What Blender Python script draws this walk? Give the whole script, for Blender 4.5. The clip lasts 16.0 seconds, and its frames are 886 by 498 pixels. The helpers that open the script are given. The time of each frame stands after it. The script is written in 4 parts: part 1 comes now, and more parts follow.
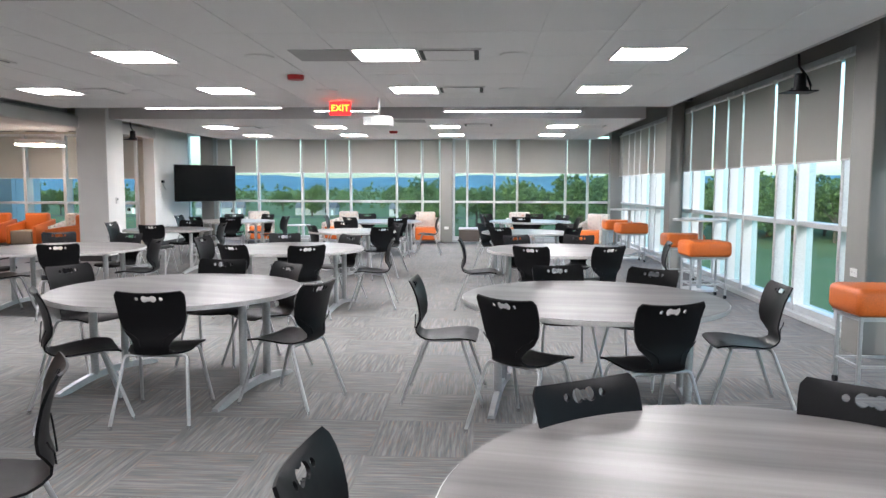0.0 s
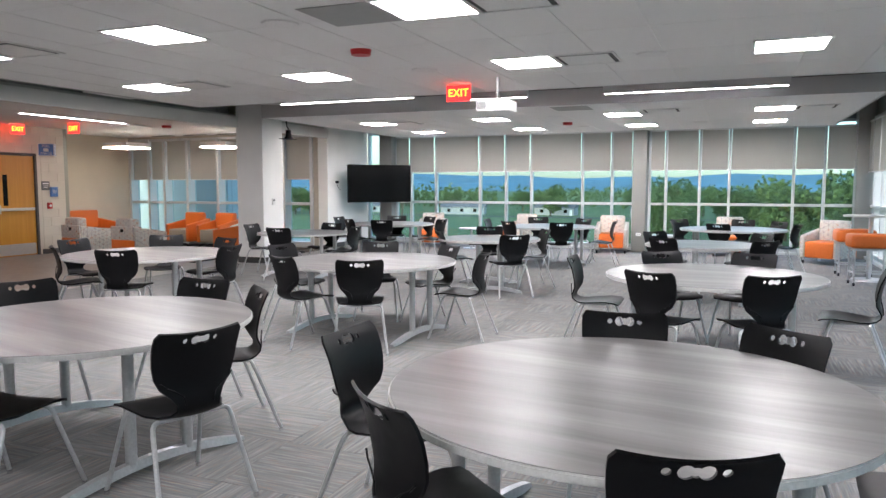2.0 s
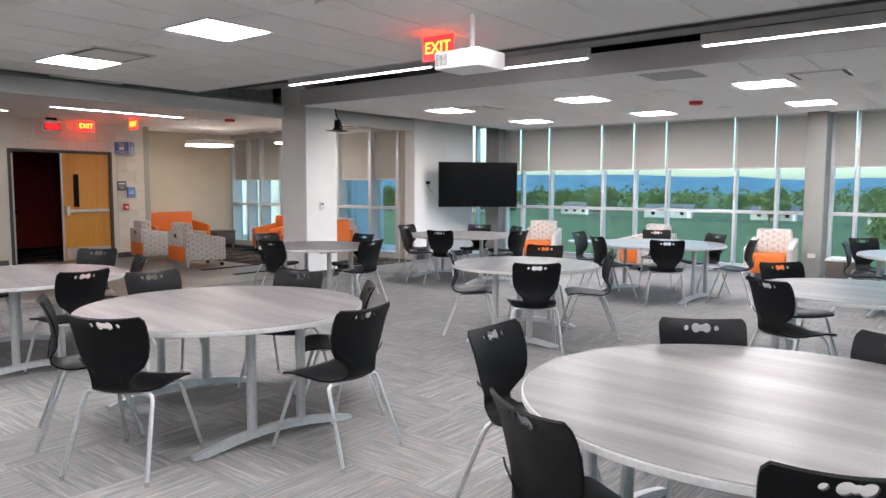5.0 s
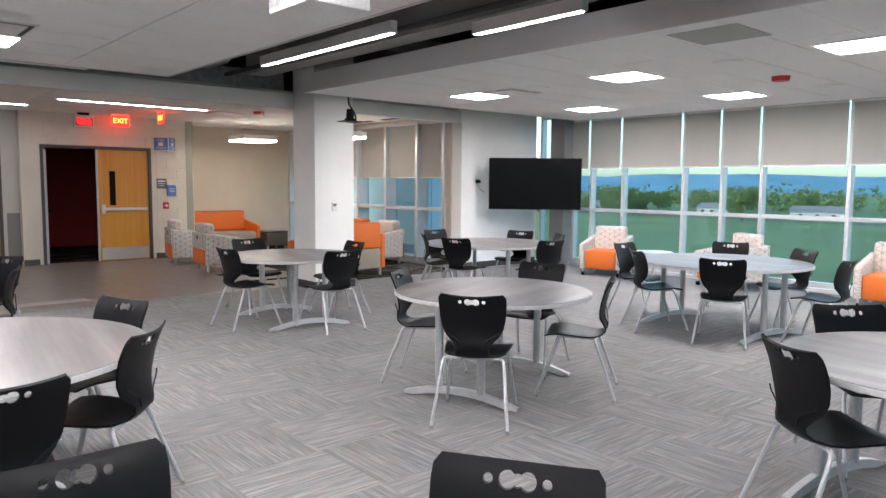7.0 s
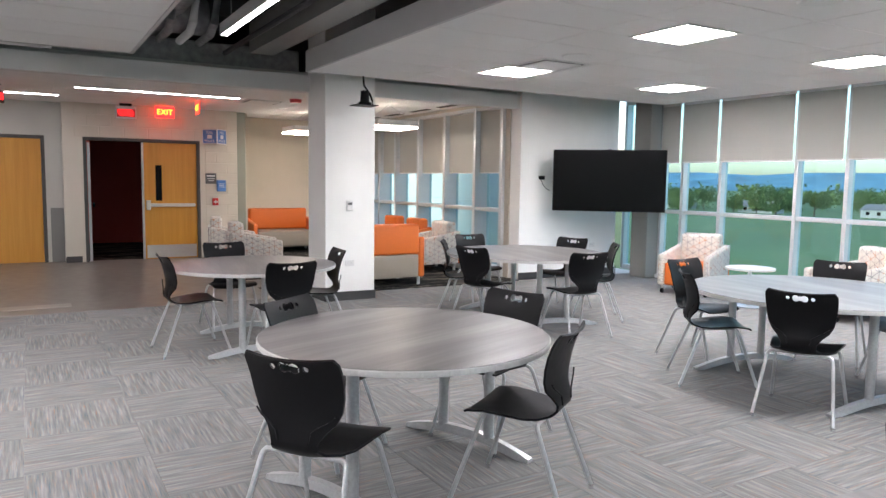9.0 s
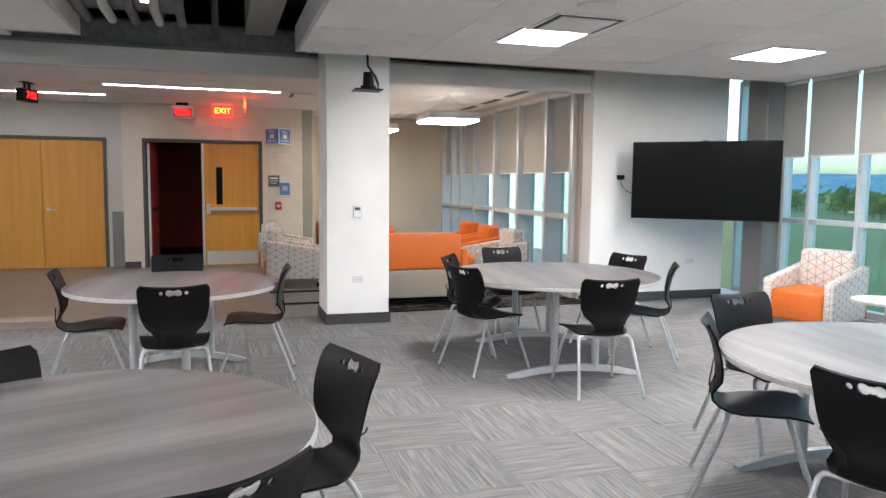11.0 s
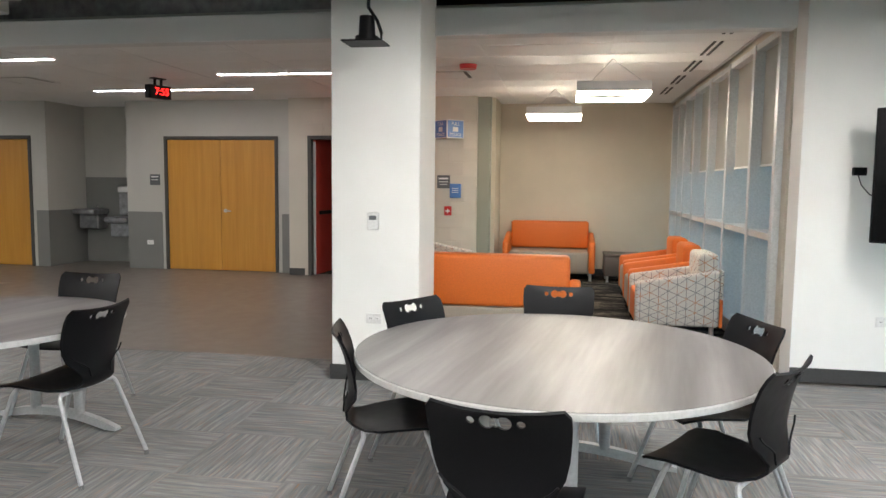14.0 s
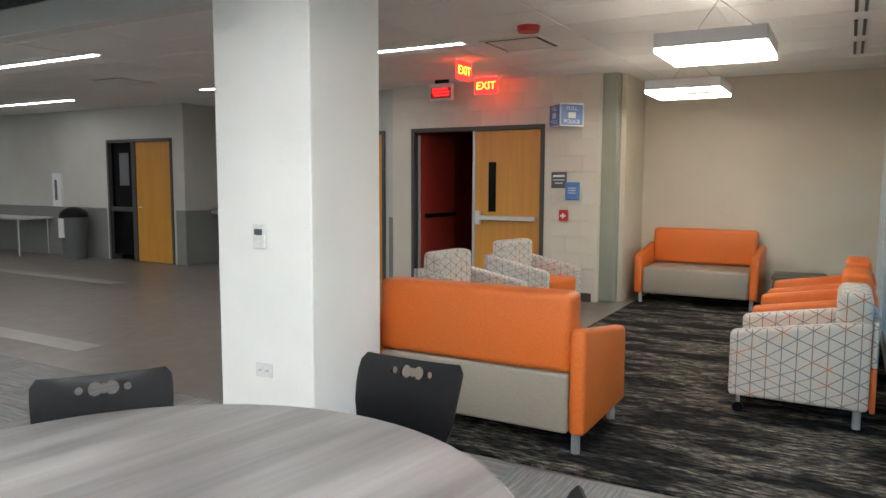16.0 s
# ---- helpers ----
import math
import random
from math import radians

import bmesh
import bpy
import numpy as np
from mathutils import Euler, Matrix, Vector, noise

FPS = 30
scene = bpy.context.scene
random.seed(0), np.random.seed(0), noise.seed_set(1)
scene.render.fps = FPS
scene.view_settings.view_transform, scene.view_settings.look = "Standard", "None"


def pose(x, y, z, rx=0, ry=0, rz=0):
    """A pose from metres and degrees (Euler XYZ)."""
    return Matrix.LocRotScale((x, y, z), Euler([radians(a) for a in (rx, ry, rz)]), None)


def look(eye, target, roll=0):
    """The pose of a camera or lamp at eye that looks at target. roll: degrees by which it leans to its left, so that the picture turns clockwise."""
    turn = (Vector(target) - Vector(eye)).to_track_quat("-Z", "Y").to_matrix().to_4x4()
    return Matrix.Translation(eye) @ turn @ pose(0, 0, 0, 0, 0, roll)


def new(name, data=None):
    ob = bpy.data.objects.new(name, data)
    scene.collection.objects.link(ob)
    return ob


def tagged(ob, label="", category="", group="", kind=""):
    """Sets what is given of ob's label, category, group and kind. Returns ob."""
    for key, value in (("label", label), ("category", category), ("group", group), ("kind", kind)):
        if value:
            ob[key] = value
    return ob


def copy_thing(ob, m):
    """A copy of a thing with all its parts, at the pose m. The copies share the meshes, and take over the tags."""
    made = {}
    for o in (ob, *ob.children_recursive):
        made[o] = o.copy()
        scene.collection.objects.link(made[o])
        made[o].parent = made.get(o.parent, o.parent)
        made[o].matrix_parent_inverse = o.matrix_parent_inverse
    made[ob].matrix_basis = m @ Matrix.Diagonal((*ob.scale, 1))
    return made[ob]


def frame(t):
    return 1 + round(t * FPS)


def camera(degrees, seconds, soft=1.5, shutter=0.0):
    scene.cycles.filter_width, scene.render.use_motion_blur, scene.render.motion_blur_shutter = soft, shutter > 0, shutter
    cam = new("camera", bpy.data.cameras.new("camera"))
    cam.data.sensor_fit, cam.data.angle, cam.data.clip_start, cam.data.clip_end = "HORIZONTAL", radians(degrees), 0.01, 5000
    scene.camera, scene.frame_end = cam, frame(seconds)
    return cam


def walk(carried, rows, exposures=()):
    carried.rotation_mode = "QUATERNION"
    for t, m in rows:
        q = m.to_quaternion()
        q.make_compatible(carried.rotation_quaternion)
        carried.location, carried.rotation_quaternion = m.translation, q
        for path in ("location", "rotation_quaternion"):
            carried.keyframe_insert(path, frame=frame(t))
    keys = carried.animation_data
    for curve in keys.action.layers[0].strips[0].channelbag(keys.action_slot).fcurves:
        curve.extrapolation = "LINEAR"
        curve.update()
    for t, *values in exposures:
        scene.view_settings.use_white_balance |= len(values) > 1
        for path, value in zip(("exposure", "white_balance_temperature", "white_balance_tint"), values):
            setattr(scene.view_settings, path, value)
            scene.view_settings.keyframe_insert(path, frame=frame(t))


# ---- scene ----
cam = camera(63.6, 16.0)
PATH = [
    (0, (-0.072, 0.074, 1.526), (-0.175, 2.064, 1.351), 0.2),
    (0.5, (0.298, 0.59, 1.526), (-0.013, 2.558, 1.351), 0.2),
    (1, (0.624, 1.155, 1.527), (0.131, 3.085, 1.351), 0.1),
    (1.5, (0.89, 1.743, 1.523), (0.254, 3.631, 1.347), 0.1),
    (2, (1.1, 2.335, 1.524), (0.345, 4.179, 1.348), 0.0),
    (2.5, (1.242, 2.942, 1.531), (0.394, 4.745, 1.356), 0.1),
    (3, (1.366, 3.538, 1.536), (0.436, 5.3, 1.359), 0.1),
    (3.5, (1.468, 4.157, 1.539), (0.458, 5.875, 1.36), 0.1),
    (4, (1.567, 4.785, 1.545), (0.48, 6.454, 1.367), 0.3),
    (4.2, (1.594, 5.044, 1.544), (0.477, 6.693, 1.368), 0.3),
    (6.3, (1.649, 7.793, 1.533), (0.232, 9.192, 1.355), 0.4),
    (6.5, (1.642, 7.98, 1.543), (0.203, 9.358, 1.365), 0.5),
    (7, (1.586, 8.562, 1.552), (0.084, 9.871, 1.373), 0.5),
    (7.5, (1.488, 9.09, 1.549), (-0.07, 10.331, 1.369), 0.5),
    (8, (1.346, 9.64, 1.543), (-0.269, 10.804, 1.361), 0.6),
    (8.5, (1.196, 10.191, 1.544), (-0.468, 11.284, 1.358), 0.6),
    (8.7, (1.117, 10.421, 1.547), (-0.57, 11.478, 1.359), 0.7),
    (11, (0.079, 12.923, 1.523), (-1.823, 13.515, 1.339), 0.6),
    (11.5, (-0.227, 13.439, 1.519), (-2.165, 13.896, 1.333), 0.5),
    (12, (-0.586, 13.93, 1.508), (-2.551, 14.256, 1.322), 0.6),
    (12.5, (-0.95, 14.382, 1.504), (-2.934, 14.551, 1.317), 0.6),
    (13, (-1.362, 14.844, 1.504), (-3.353, 14.846, 1.316), 0.5),
    (13.5, (-1.8, 15.278, 1.508), (-3.785, 15.116, 1.321), 0.5),
    (14, (-2.318, 15.718, 1.497), (-4.281, 15.383, 1.315), 0.6),
    (14.5, (-2.778, 16.131, 1.523), (-4.71, 15.651, 1.333), 0.4),
    (15, (-3.356, 16.498, 1.527), (-5.242, 15.86, 1.333), 0.2),
    (15.5, (-3.964, 16.79, 1.523), (-5.789, 15.994, 1.33), 0.1),
    (16, (-4.62, 17.049, 1.52), (-6.353, 16.069, 1.328), 0.2),
]
walk(cam, [(t, look(eye, target, roll)) for t, eye, target, roll in PATH], [(0.0, 1.96, 6300, 16), (4.0, 1.9, 6300, 17), (7.5, 2.02, 6300, 17), (12.0, 2.1, 6400, 14), (14.0, 2.0, 6550, 11), (16.0, 1.9, 6250, 9)])

# world, sun and exposure ------------------------------------------------
world = bpy.data.worlds.new("dusk_sky")
scene.world = world
world.use_nodes = True
wn = world.node_tree
sky = wn.nodes.new("ShaderNodeTexSky")
sky.sky_type, sky.sun_disc = "NISHITA", False
sky.sun_elevation, sky.sun_rotation = radians(20), radians(200)
sky.air_density, sky.dust_density = 1.0, 2.0
wn.links.new(sky.outputs[0], wn.nodes["Background"].inputs[0])
wn.nodes["Background"].inputs[1].default_value = 0.13
sun = new("sun", bpy.data.lights.new("sun", "SUN"))
sun.data.energy, sun.data.angle, sun.data.color = 0.5, radians(12), (1, 0.95, 0.88)
sun.matrix_world = pose(0, 0, 40, 70, 0, 20)


# materials ----------------------------------------------------------------
class Mat:
    """A node material under construction."""

    def __init__(self, name, color=(0.5, 0.5, 0.5), rough=0.6, metal=0.0):
        self.m = bpy.data.materials.new(name)
        self.m.use_nodes = True
        self.t = self.m.node_tree
        self.b = self.t.nodes["Principled BSDF"]
        self.b.inputs["Base Color"].default_value = (*color, 1)
        self.b.inputs["Roughness"].default_value = rough
        self.b.inputs["Metallic"].default_value = metal

    def node(self, kind, **values):
        n = self.t.nodes.new(kind)
        for k, v in values.items():
            n.inputs[k].default_value = v
        return n

    def link(self, a, b):
        self.t.links.new(a, b)

    def coords(self, scale=(1, 1, 1), which="Object"):
        c = self.node("ShaderNodeTexCoord")
        mp = self.node("ShaderNodeMapping", Scale=scale)
        self.link(c.outputs[which], mp.inputs[0])
        return mp.outputs[0]

    def noise(self, vec, scale, detail=4.0, rough=0.55):
        n = self.node("ShaderNodeTexNoise", Scale=scale, Detail=detail, Roughness=rough)
        self.link(vec, n.inputs["Vector"])
        return n.outputs[0]

    def ramp(self, fac, *stops):
        r = self.node("ShaderNodeValToRGB")
        while len(r.color_ramp.elements) < len(stops):
            r.color_ramp.elements.new(0.5)
        for e, (p, c) in zip(r.color_ramp.elements, stops):
            e.position, e.color = p, (*c, 1)
        self.link(fac, r.inputs[0])
        return r.outputs[0]

    def mix(self, fac, a, b, mode="MIX"):
        n = self.t.nodes.new("ShaderNodeMix")
        n.data_type, n.blend_type = "RGBA", mode
        for v, i in ((fac, 0), (a, 6), (b, 7)):
            if isinstance(v, (int, float)):
                n.inputs[i].default_value = v
            elif isinstance(v, tuple):
                n.inputs[i].default_value = (*v, 1)
            else:
                self.link(v, n.inputs[i])
        return n.outputs[2]

    def color(self, out):
        self.link(out, self.b.inputs["Base Color"])
        return self

    def roughness(self, fac, lo, hi):
        n = self.node("ShaderNodeMapRange", **{"To Min": lo, "To Max": hi})
        self.link(fac, n.inputs[0])
        self.link(n.outputs[0], self.b.inputs["Roughness"])

    def bump(self, fac, strength=0.3, dist=0.002):
        n = self.node("ShaderNodeBump", Strength=strength, Distance=dist)
        self.link(fac, n.inputs["Height"])
        self.link(n.outputs[0], self.b.inputs["Normal"])


def paint(name, color, rough=0.55, grain=180.0, vary=0.06, strength=0.12):
    """Wall or metal paint: slow tone drift, fine roller stipple, uneven gloss."""
    m = Mat(name, color, rough)
    v = m.coords()
    slow, fine = m.noise(v, 0.9, 3), m.noise(v, grain, 2)
    lo, hi = tuple(c * (1 - vary) for c in color), tuple(min(1, c * (1 + vary)) for c in color)
    m.color(m.ramp(slow, (0.3, lo), (0.7, hi)))
    m.roughness(m.noise(v, 6, 4), rough - 0.08, rough + 0.08)
    m.bump(fine, strength, 0.001)
    return m.m


def plain(name, color, rough=0.5, metal=0.0, grain=60.0, vary=0.12, gloss=0.5):
    m = Mat(name, color, rough, metal)
    m.b.inputs["Specular IOR Level"].default_value = gloss
    v = m.coords()
    n = m.noise(v, grain, 4)
    m.color(m.ramp(n, (0.25, tuple(c * (1 - vary) for c in color)), (0.75, tuple(min(1, c * (1 + vary)) for c in color))))
    m.roughness(m.noise(v, 14, 3), max(0.03, rough - 0.07), min(1, rough + 0.07))
    m.bump(n, 0.08, 0.0006)
    return m.m


def glow(name, color, strength):
    m = Mat(name, color, 0.4)
    m.b.inputs["Emission Color"].default_value = (*color, 1)
    m.b.inputs["Emission Strength"].default_value = strength
    return m.m


def carpet_material():
    """Grey loop carpet: long streaks along each tile's own grain, flecks of blue and rust."""
    m = Mat("grey_carpet", rough=0.95)
    m.b.inputs["Specular IOR Level"].default_value = 0.1
    info = m.node("ShaderNodeObjectInfo")
    geo = m.node("ShaderNodeNewGeometry")
    add = m.node("ShaderNodeMath")
    m.link(info.outputs["Random"], add.inputs[0])
    m.link(geo.outputs["Random Per Island"], add.inputs[1])
    off = m.node("ShaderNodeVectorMath")
    off.operation = "MULTIPLY_ADD"
    m.link(add.outputs[0], off.inputs[0])
    off.inputs[1].default_value = (37.0, 91.0, 13.0)
    c = m.node("ShaderNodeTexCoord")
    m.link(c.outputs["UV"], off.inputs[2])
    mp = m.node("ShaderNodeMapping", Scale=(3.2, 62.0, 1.0))
    m.link(off.outputs[0], mp.inputs[0])
    mp2 = m.node("ShaderNodeMapping", Scale=(6.0, 150.0, 1.0))
    m.link(off.outputs[0], mp2.inputs[0])
    a, b = m.noise(mp.outputs[0], 1.0, 3, 0.6), m.noise(mp2.outputs[0], 1.0, 2, 0.6)
    base = m.ramp(a, (0.3, (0.09, 0.093, 0.098)), (0.5, (0.19, 0.192, 0.192)), (0.7, (0.36, 0.355, 0.34)))
    fleck = m.ramp(b, (0.25, (0.04, 0.11, 0.17)), (0.42, (0.2, 0.2, 0.2)), (0.6, (0.22, 0.215, 0.205)), (0.78, (0.5, 0.2, 0.07)))
    mixed = m.mix(0.5, base, fleck)
    tone = m.node("ShaderNodeMapRange", **{"To Min": 0.88, "To Max": 1.12})
    m.link(add.outputs[0], tone.inputs[0])
    tone.inputs[2].default_value = 2.0
    hsv = m.node("ShaderNodeHueSaturation")
    m.link(mixed, hsv.inputs["Color"])
    m.link(tone.outputs[0], hsv.inputs["Value"])
    m.color(hsv.outputs[0])
    m.bump(b, 0.6, 0.003)
    return m.m


def dark_carpet_material():
    m = Mat("charcoal_carpet", rough=0.97)
    m.b.inputs["Specular IOR Level"].default_value = 0.05
    a, b = m.noise(m.coords((44, 9.0, 1)), 1.0, 4, 0.75), m.noise(m.coords((4.2, 1.1, 1)), 1.0, 3, 0.6)
    dark = m.ramp(a, (0.45, (0.008, 0.008, 0.009)), (0.68, (0.04, 0.038, 0.036)))
    pale = m.ramp(a, (0.38, (0.012, 0.012, 0.013)), (0.5, (0.07, 0.065, 0.058)), (0.64, (0.31, 0.28, 0.225)))
    m.color(m.mix(m.ramp(b, (0.46, (0, 0, 0)), (0.6, (1, 1, 1))), dark, pale))
    m.bump(m.noise(m.coords(), 220, 2), 0.6, 0.003)
    return m.m


def laminate_material():
    """Driftwood-grey laminate with broad bands and fine grain."""
    m = Mat("grey_wood_laminate", rough=0.3)
    v = m.coords((0.8, 7.0, 1.0))
    f = m.coords((2.2, 40.0, 1.0))
    a, b = m.noise(v, 1.0, 3, 0.45), m.noise(f, 1.0, 2, 0.5)
    c = m.ramp(a, (0.3, (0.072, 0.068, 0.068)), (0.5, (0.135, 0.128, 0.127)), (0.72, (0.245, 0.232, 0.228)))
    m.color(m.mix(0.22, c, m.ramp(b, (0.3, (0.1, 0.092, 0.09)), (0.7, (0.24, 0.228, 0.22)))))
    m.roughness(a, 0.3, 0.38)
    m.b.inputs["Specular IOR Level"].default_value = 0.36
    return m.m


def maple_material():
    m = Mat("honey_maple_veneer", rough=0.38)
    v = m.coords((14, 14, 0.7))
    a, b = m.noise(v, 1.0, 5, 0.6), m.noise(m.coords((60, 60, 1.5)), 1.0, 2)
    c = m.ramp(a, (0.3, (0.5, 0.215, 0.022)), (0.5, (0.56, 0.255, 0.028)), (0.7, (0.61, 0.295, 0.038)))
    m.color(m.mix(0.2, c, m.ramp(b, (0.3, (0.45, 0.19, 0.03)), (0.7, (0.62, 0.33, 0.07)))))
    m.bump(b, 0.05, 0.0005)
    return m.m


def pattern_fabric():
    """Cream upholstery with a fine lattice of grey and rust lines."""
    m = Mat("lattice_fabric", rough=0.9)
    v = m.coords(which="UV")
    lines = None
    for k, ang in enumerate((0, 60, 120)):
        mp = m.node("ShaderNodeMapping", Rotation=(0, 0, radians(ang)))
        m.link(v, mp.inputs[0])
        sep = m.node("ShaderNodeSeparateXYZ")
        m.link(mp.outputs[0], sep.inputs[0])
        mul = m.node("ShaderNodeMath")
        mul.operation = "MULTIPLY"
        mul.inputs[1].default_value = 11.5
        m.link(sep.outputs[0], mul.inputs[0])
        fr = m.node("ShaderNodeMath")
        fr.operation = "FRACT"
        m.link(mul.outputs[0], fr.inputs[0])
        lt = m.node("ShaderNodeMath")
        lt.operation = "LESS_THAN"
        lt.inputs[1].default_value = 0.075
        m.link(fr.outputs[0], lt.inputs[0])
        if lines is None:
            lines = lt.outputs[0]
        else:
            mx = m.node("ShaderNodeMath")
            mx.operation = "MAXIMUM"
            m.link(lines, mx.inputs[0])
            m.link(lt.outputs[0], mx.inputs[1])
            lines = mx.outputs[0]
    tint = m.ramp(m.noise(v, 9, 1), (0.5, (0.22, 0.22, 0.225)), (0.62, (0.45, 0.2, 0.1)))
    ground = m.ramp(m.noise(v, 150, 2), (0.3, (0.5, 0.48, 0.44)), (0.7, (0.64, 0.62, 0.57)))
    m.color(m.mix(lines, ground, tint))
    m.bump(m.noise(v, 300, 2), 0.25, 0.001)
    return m.m


def ceiling_material():
    m = Mat("acoustic_tile", (0.72, 0.72, 0.71), 0.9)
    v = m.coords()
    n = m.noise(v, 130, 3, 0.7)
    geo = m.node("ShaderNodeNewGeometry")
    c = m.ramp(n, (0.3, (0.74, 0.74, 0.73)), (0.6, (0.86, 0.86, 0.85)))
    m.color(m.mix(0.12, c, m.ramp(geo.outputs["Random Per Island"], (0.0, (0.66, 0.66, 0.65)), (1.0, (0.9, 0.9, 0.89)))))
    m.bump(n, 0.35, 0.0015)
    return m.m


def grass_material():
    m = Mat("lawn", rough=0.95)
    v = m.coords()
    a, b = m.noise(v, 0.03, 4), m.noise(v, 1.2, 4)
    c = m.ramp(a, (0.3, (0.05, 0.1, 0.03)), (0.6, (0.085, 0.15, 0.045)), (0.75, (0.14, 0.16, 0.07)))
    m.color(m.mix(0.3, c, m.ramp(b, (0.3, (0.03, 0.07, 0.02)), (0.7, (0.12, 0.19, 0.06)))))
    return m.m


def leaf_material():
    m = Mat("leaves", rough=0.8)
    geo = m.node("ShaderNodeNewGeometry")
    info = m.node("ShaderNodeObjectInfo")
    a = m.ramp(geo.outputs["Random Per Island"], (0.0, (0.03, 0.065, 0.02)), (0.6, (0.065, 0.125, 0.036)), (1.0, (0.12, 0.18, 0.05)))
    b = m.ramp(info.outputs["Random"], (0.0, (0.03, 0.07, 0.03)), (1.0, (0.1, 0.13, 0.04)))
    m.color(m.mix(0.35, a, b))
    return m.m


def glass_material():
    m = bpy.data.materials.new("tinted_glass")
    m.use_nodes = True
    t = m.node_tree
    t.nodes.clear()
    out, mix = t.nodes.new("ShaderNodeOutputMaterial"), t.nodes.new("ShaderNodeMixShader")
    tr, gl, fr = t.nodes.new("ShaderNodeBsdfTransparent"), t.nodes.new("ShaderNodeBsdfGlossy"), t.nodes.new("ShaderNodeLayerWeight")
    tr.inputs[0].default_value = (0.78, 0.94, 0.97, 1)
    gl.inputs["Roughness"].default_value = 0.02
    fr.inputs[0].default_value = 0.15
    p, q = t.nodes.new("ShaderNodeMath"), t.nodes.new("ShaderNodeMath")
    p.operation, q.operation = "POWER", "MULTIPLY_ADD"
    p.inputs[1].default_value = 4.0
    q.inputs[1].default_value, q.inputs[2].default_value = 0.2, 0.03
    t.links.new(fr.outputs["Facing"], p.inputs[0])
    t.links.new(p.outputs[0], q.inputs[0])
    t.links.new(q.outputs[0], mix.inputs[0])
    t.links.new(tr.outputs[0], mix.inputs[1])
    t.links.new(gl.outputs[0], mix.inputs[2])
    t.links.new(mix.outputs[0], out.inputs[0])
    return m


def shade_material():
    """Woven roller-blind cloth that lets a little daylight through."""
    m = Mat("blind_cloth", (0.5, 0.48, 0.44), 0.85)
    v = m.coords((260, 260, 260))
    n = m.noise(v, 1.0, 2)
    m.color(m.ramp(n, (0.3, (0.43, 0.41, 0.375)), (0.7, (0.54, 0.52, 0.48))))
    m.bump(n, 0.2, 0.0006)
    tl, mix = m.node("ShaderNodeBsdfTranslucent", Color=(0.6, 0.58, 0.53, 1)), m.node("ShaderNodeMixShader", Fac=0.35)
    out = m.t.nodes["Material Output"]
    m.link(m.b.outputs[0], mix.inputs[1])
    m.link(tl.outputs[0], mix.inputs[2])
    m.link(mix.outputs[0], out.inputs[0])
    return m.m


WHITE = paint("white_wall_paint", (0.84, 0.84, 0.82), 0.6)
BEIGE = paint("beige_wall_paint", (0.56, 0.5, 0.4), 0.6)
BLOCK = paint("cream_block_paint", (0.6, 0.56, 0.48), 0.5, 90, 0.05, 0.3)
HALL = paint("grey_hall_paint", (0.5, 0.49, 0.45), 0.6)
WAIN = paint("wainscot_grey", (0.2, 0.2, 0.19), 0.5)
GREEN = paint("sage_column_paint", (0.27, 0.28, 0.23), 0.5)
TAN = paint("tan_frame_paint", (0.52, 0.47, 0.39), 0.5)
COLGREY = paint("warm_grey_column_paint", (0.25, 0.25, 0.235), 0.5)
FASCIA = paint("soffit_paint", (0.7, 0.7, 0.69), 0.6)
RIM = paint("ceiling_rim_paint", (0.52, 0.52, 0.515), 0.6)
DECK = paint("dark_deck_paint", (0.05, 0.05, 0.053), 0.8, 8, 0.4, 0.6)
DUCT = plain("galvanised_duct", (0.3, 0.3, 0.31), 0.45, 0.7, 12, 0.3)
DARKFRAME = plain("dark_door_frame", (0.06, 0.057, 0.052), 0.45)
RUBBER = plain("dark_rubber_base", (0.05, 0.05, 0.05), 0.6)
ALU = plain("silver_mullion", (0.6, 0.62, 0.63), 0.42, 0.35)
BLACK = plain("black_plastic", (0.005, 0.005, 0.006), 0.44, 0.0, 220, 0.25, 0.16)
STEEL = plain("silver_powder_coat", (0.5, 0.51, 0.52), 0.36, 0.55)
CHROME = plain("chrome", (0.7, 0.7, 0.72), 0.15, 1.0)
EDGE = plain("pale_edge_band", (0.52, 0.52, 0.51), 0.4)
LAM = laminate_material()
CARPET = carpet_material()
DARKCARPET = dark_carpet_material()
HALLFLOOR = paint("taupe_sheet_floor", (0.17, 0.15, 0.13), 0.34, 60, 0.08, 0.05)
PALEFLOOR = paint("pale_floor_strip", (0.33, 0.31, 0.28), 0.38, 60, 0.06, 0.05)
MAPLE = maple_material()
ORANGE = plain("orange_vinyl", (0.66, 0.145, 0.018), 0.5, 0.0, 90, 0.12)
TAUPE = plain("taupe_vinyl", (0.3, 0.26, 0.21), 0.5, 0.0, 90, 0.1)
BROWN = plain("brown_vinyl", (0.085, 0.07, 0.06), 0.45)
LATTICE = pattern_fabric()
TILE = ceiling_material()
GLASS = glass_material()
CLOTH = shade_material()
SCREEN = plain("black_screen", (0.003, 0.003, 0.0035), 0.2, 0.0, 60, 0.1, 0.16)
MAROON = paint("maroon_wall_paint", (0.42, 0.045, 0.03), 0.6)
REDPLAST = plain("red_plastic", (0.5, 0.02, 0.02), 0.4)
BLUEPLAST = plain("blue_plastic", (0.08, 0.2, 0.5), 0.35)
WHITEPL = plain("white_plastic", (0.75, 0.75, 0.74), 0.4)
GREYPL = plain("grey_plastic", (0.1, 0.105, 0.11), 0.5)
BRASSY = plain("satin_steel", (0.62, 0.61, 0.58), 0.34, 0.6)
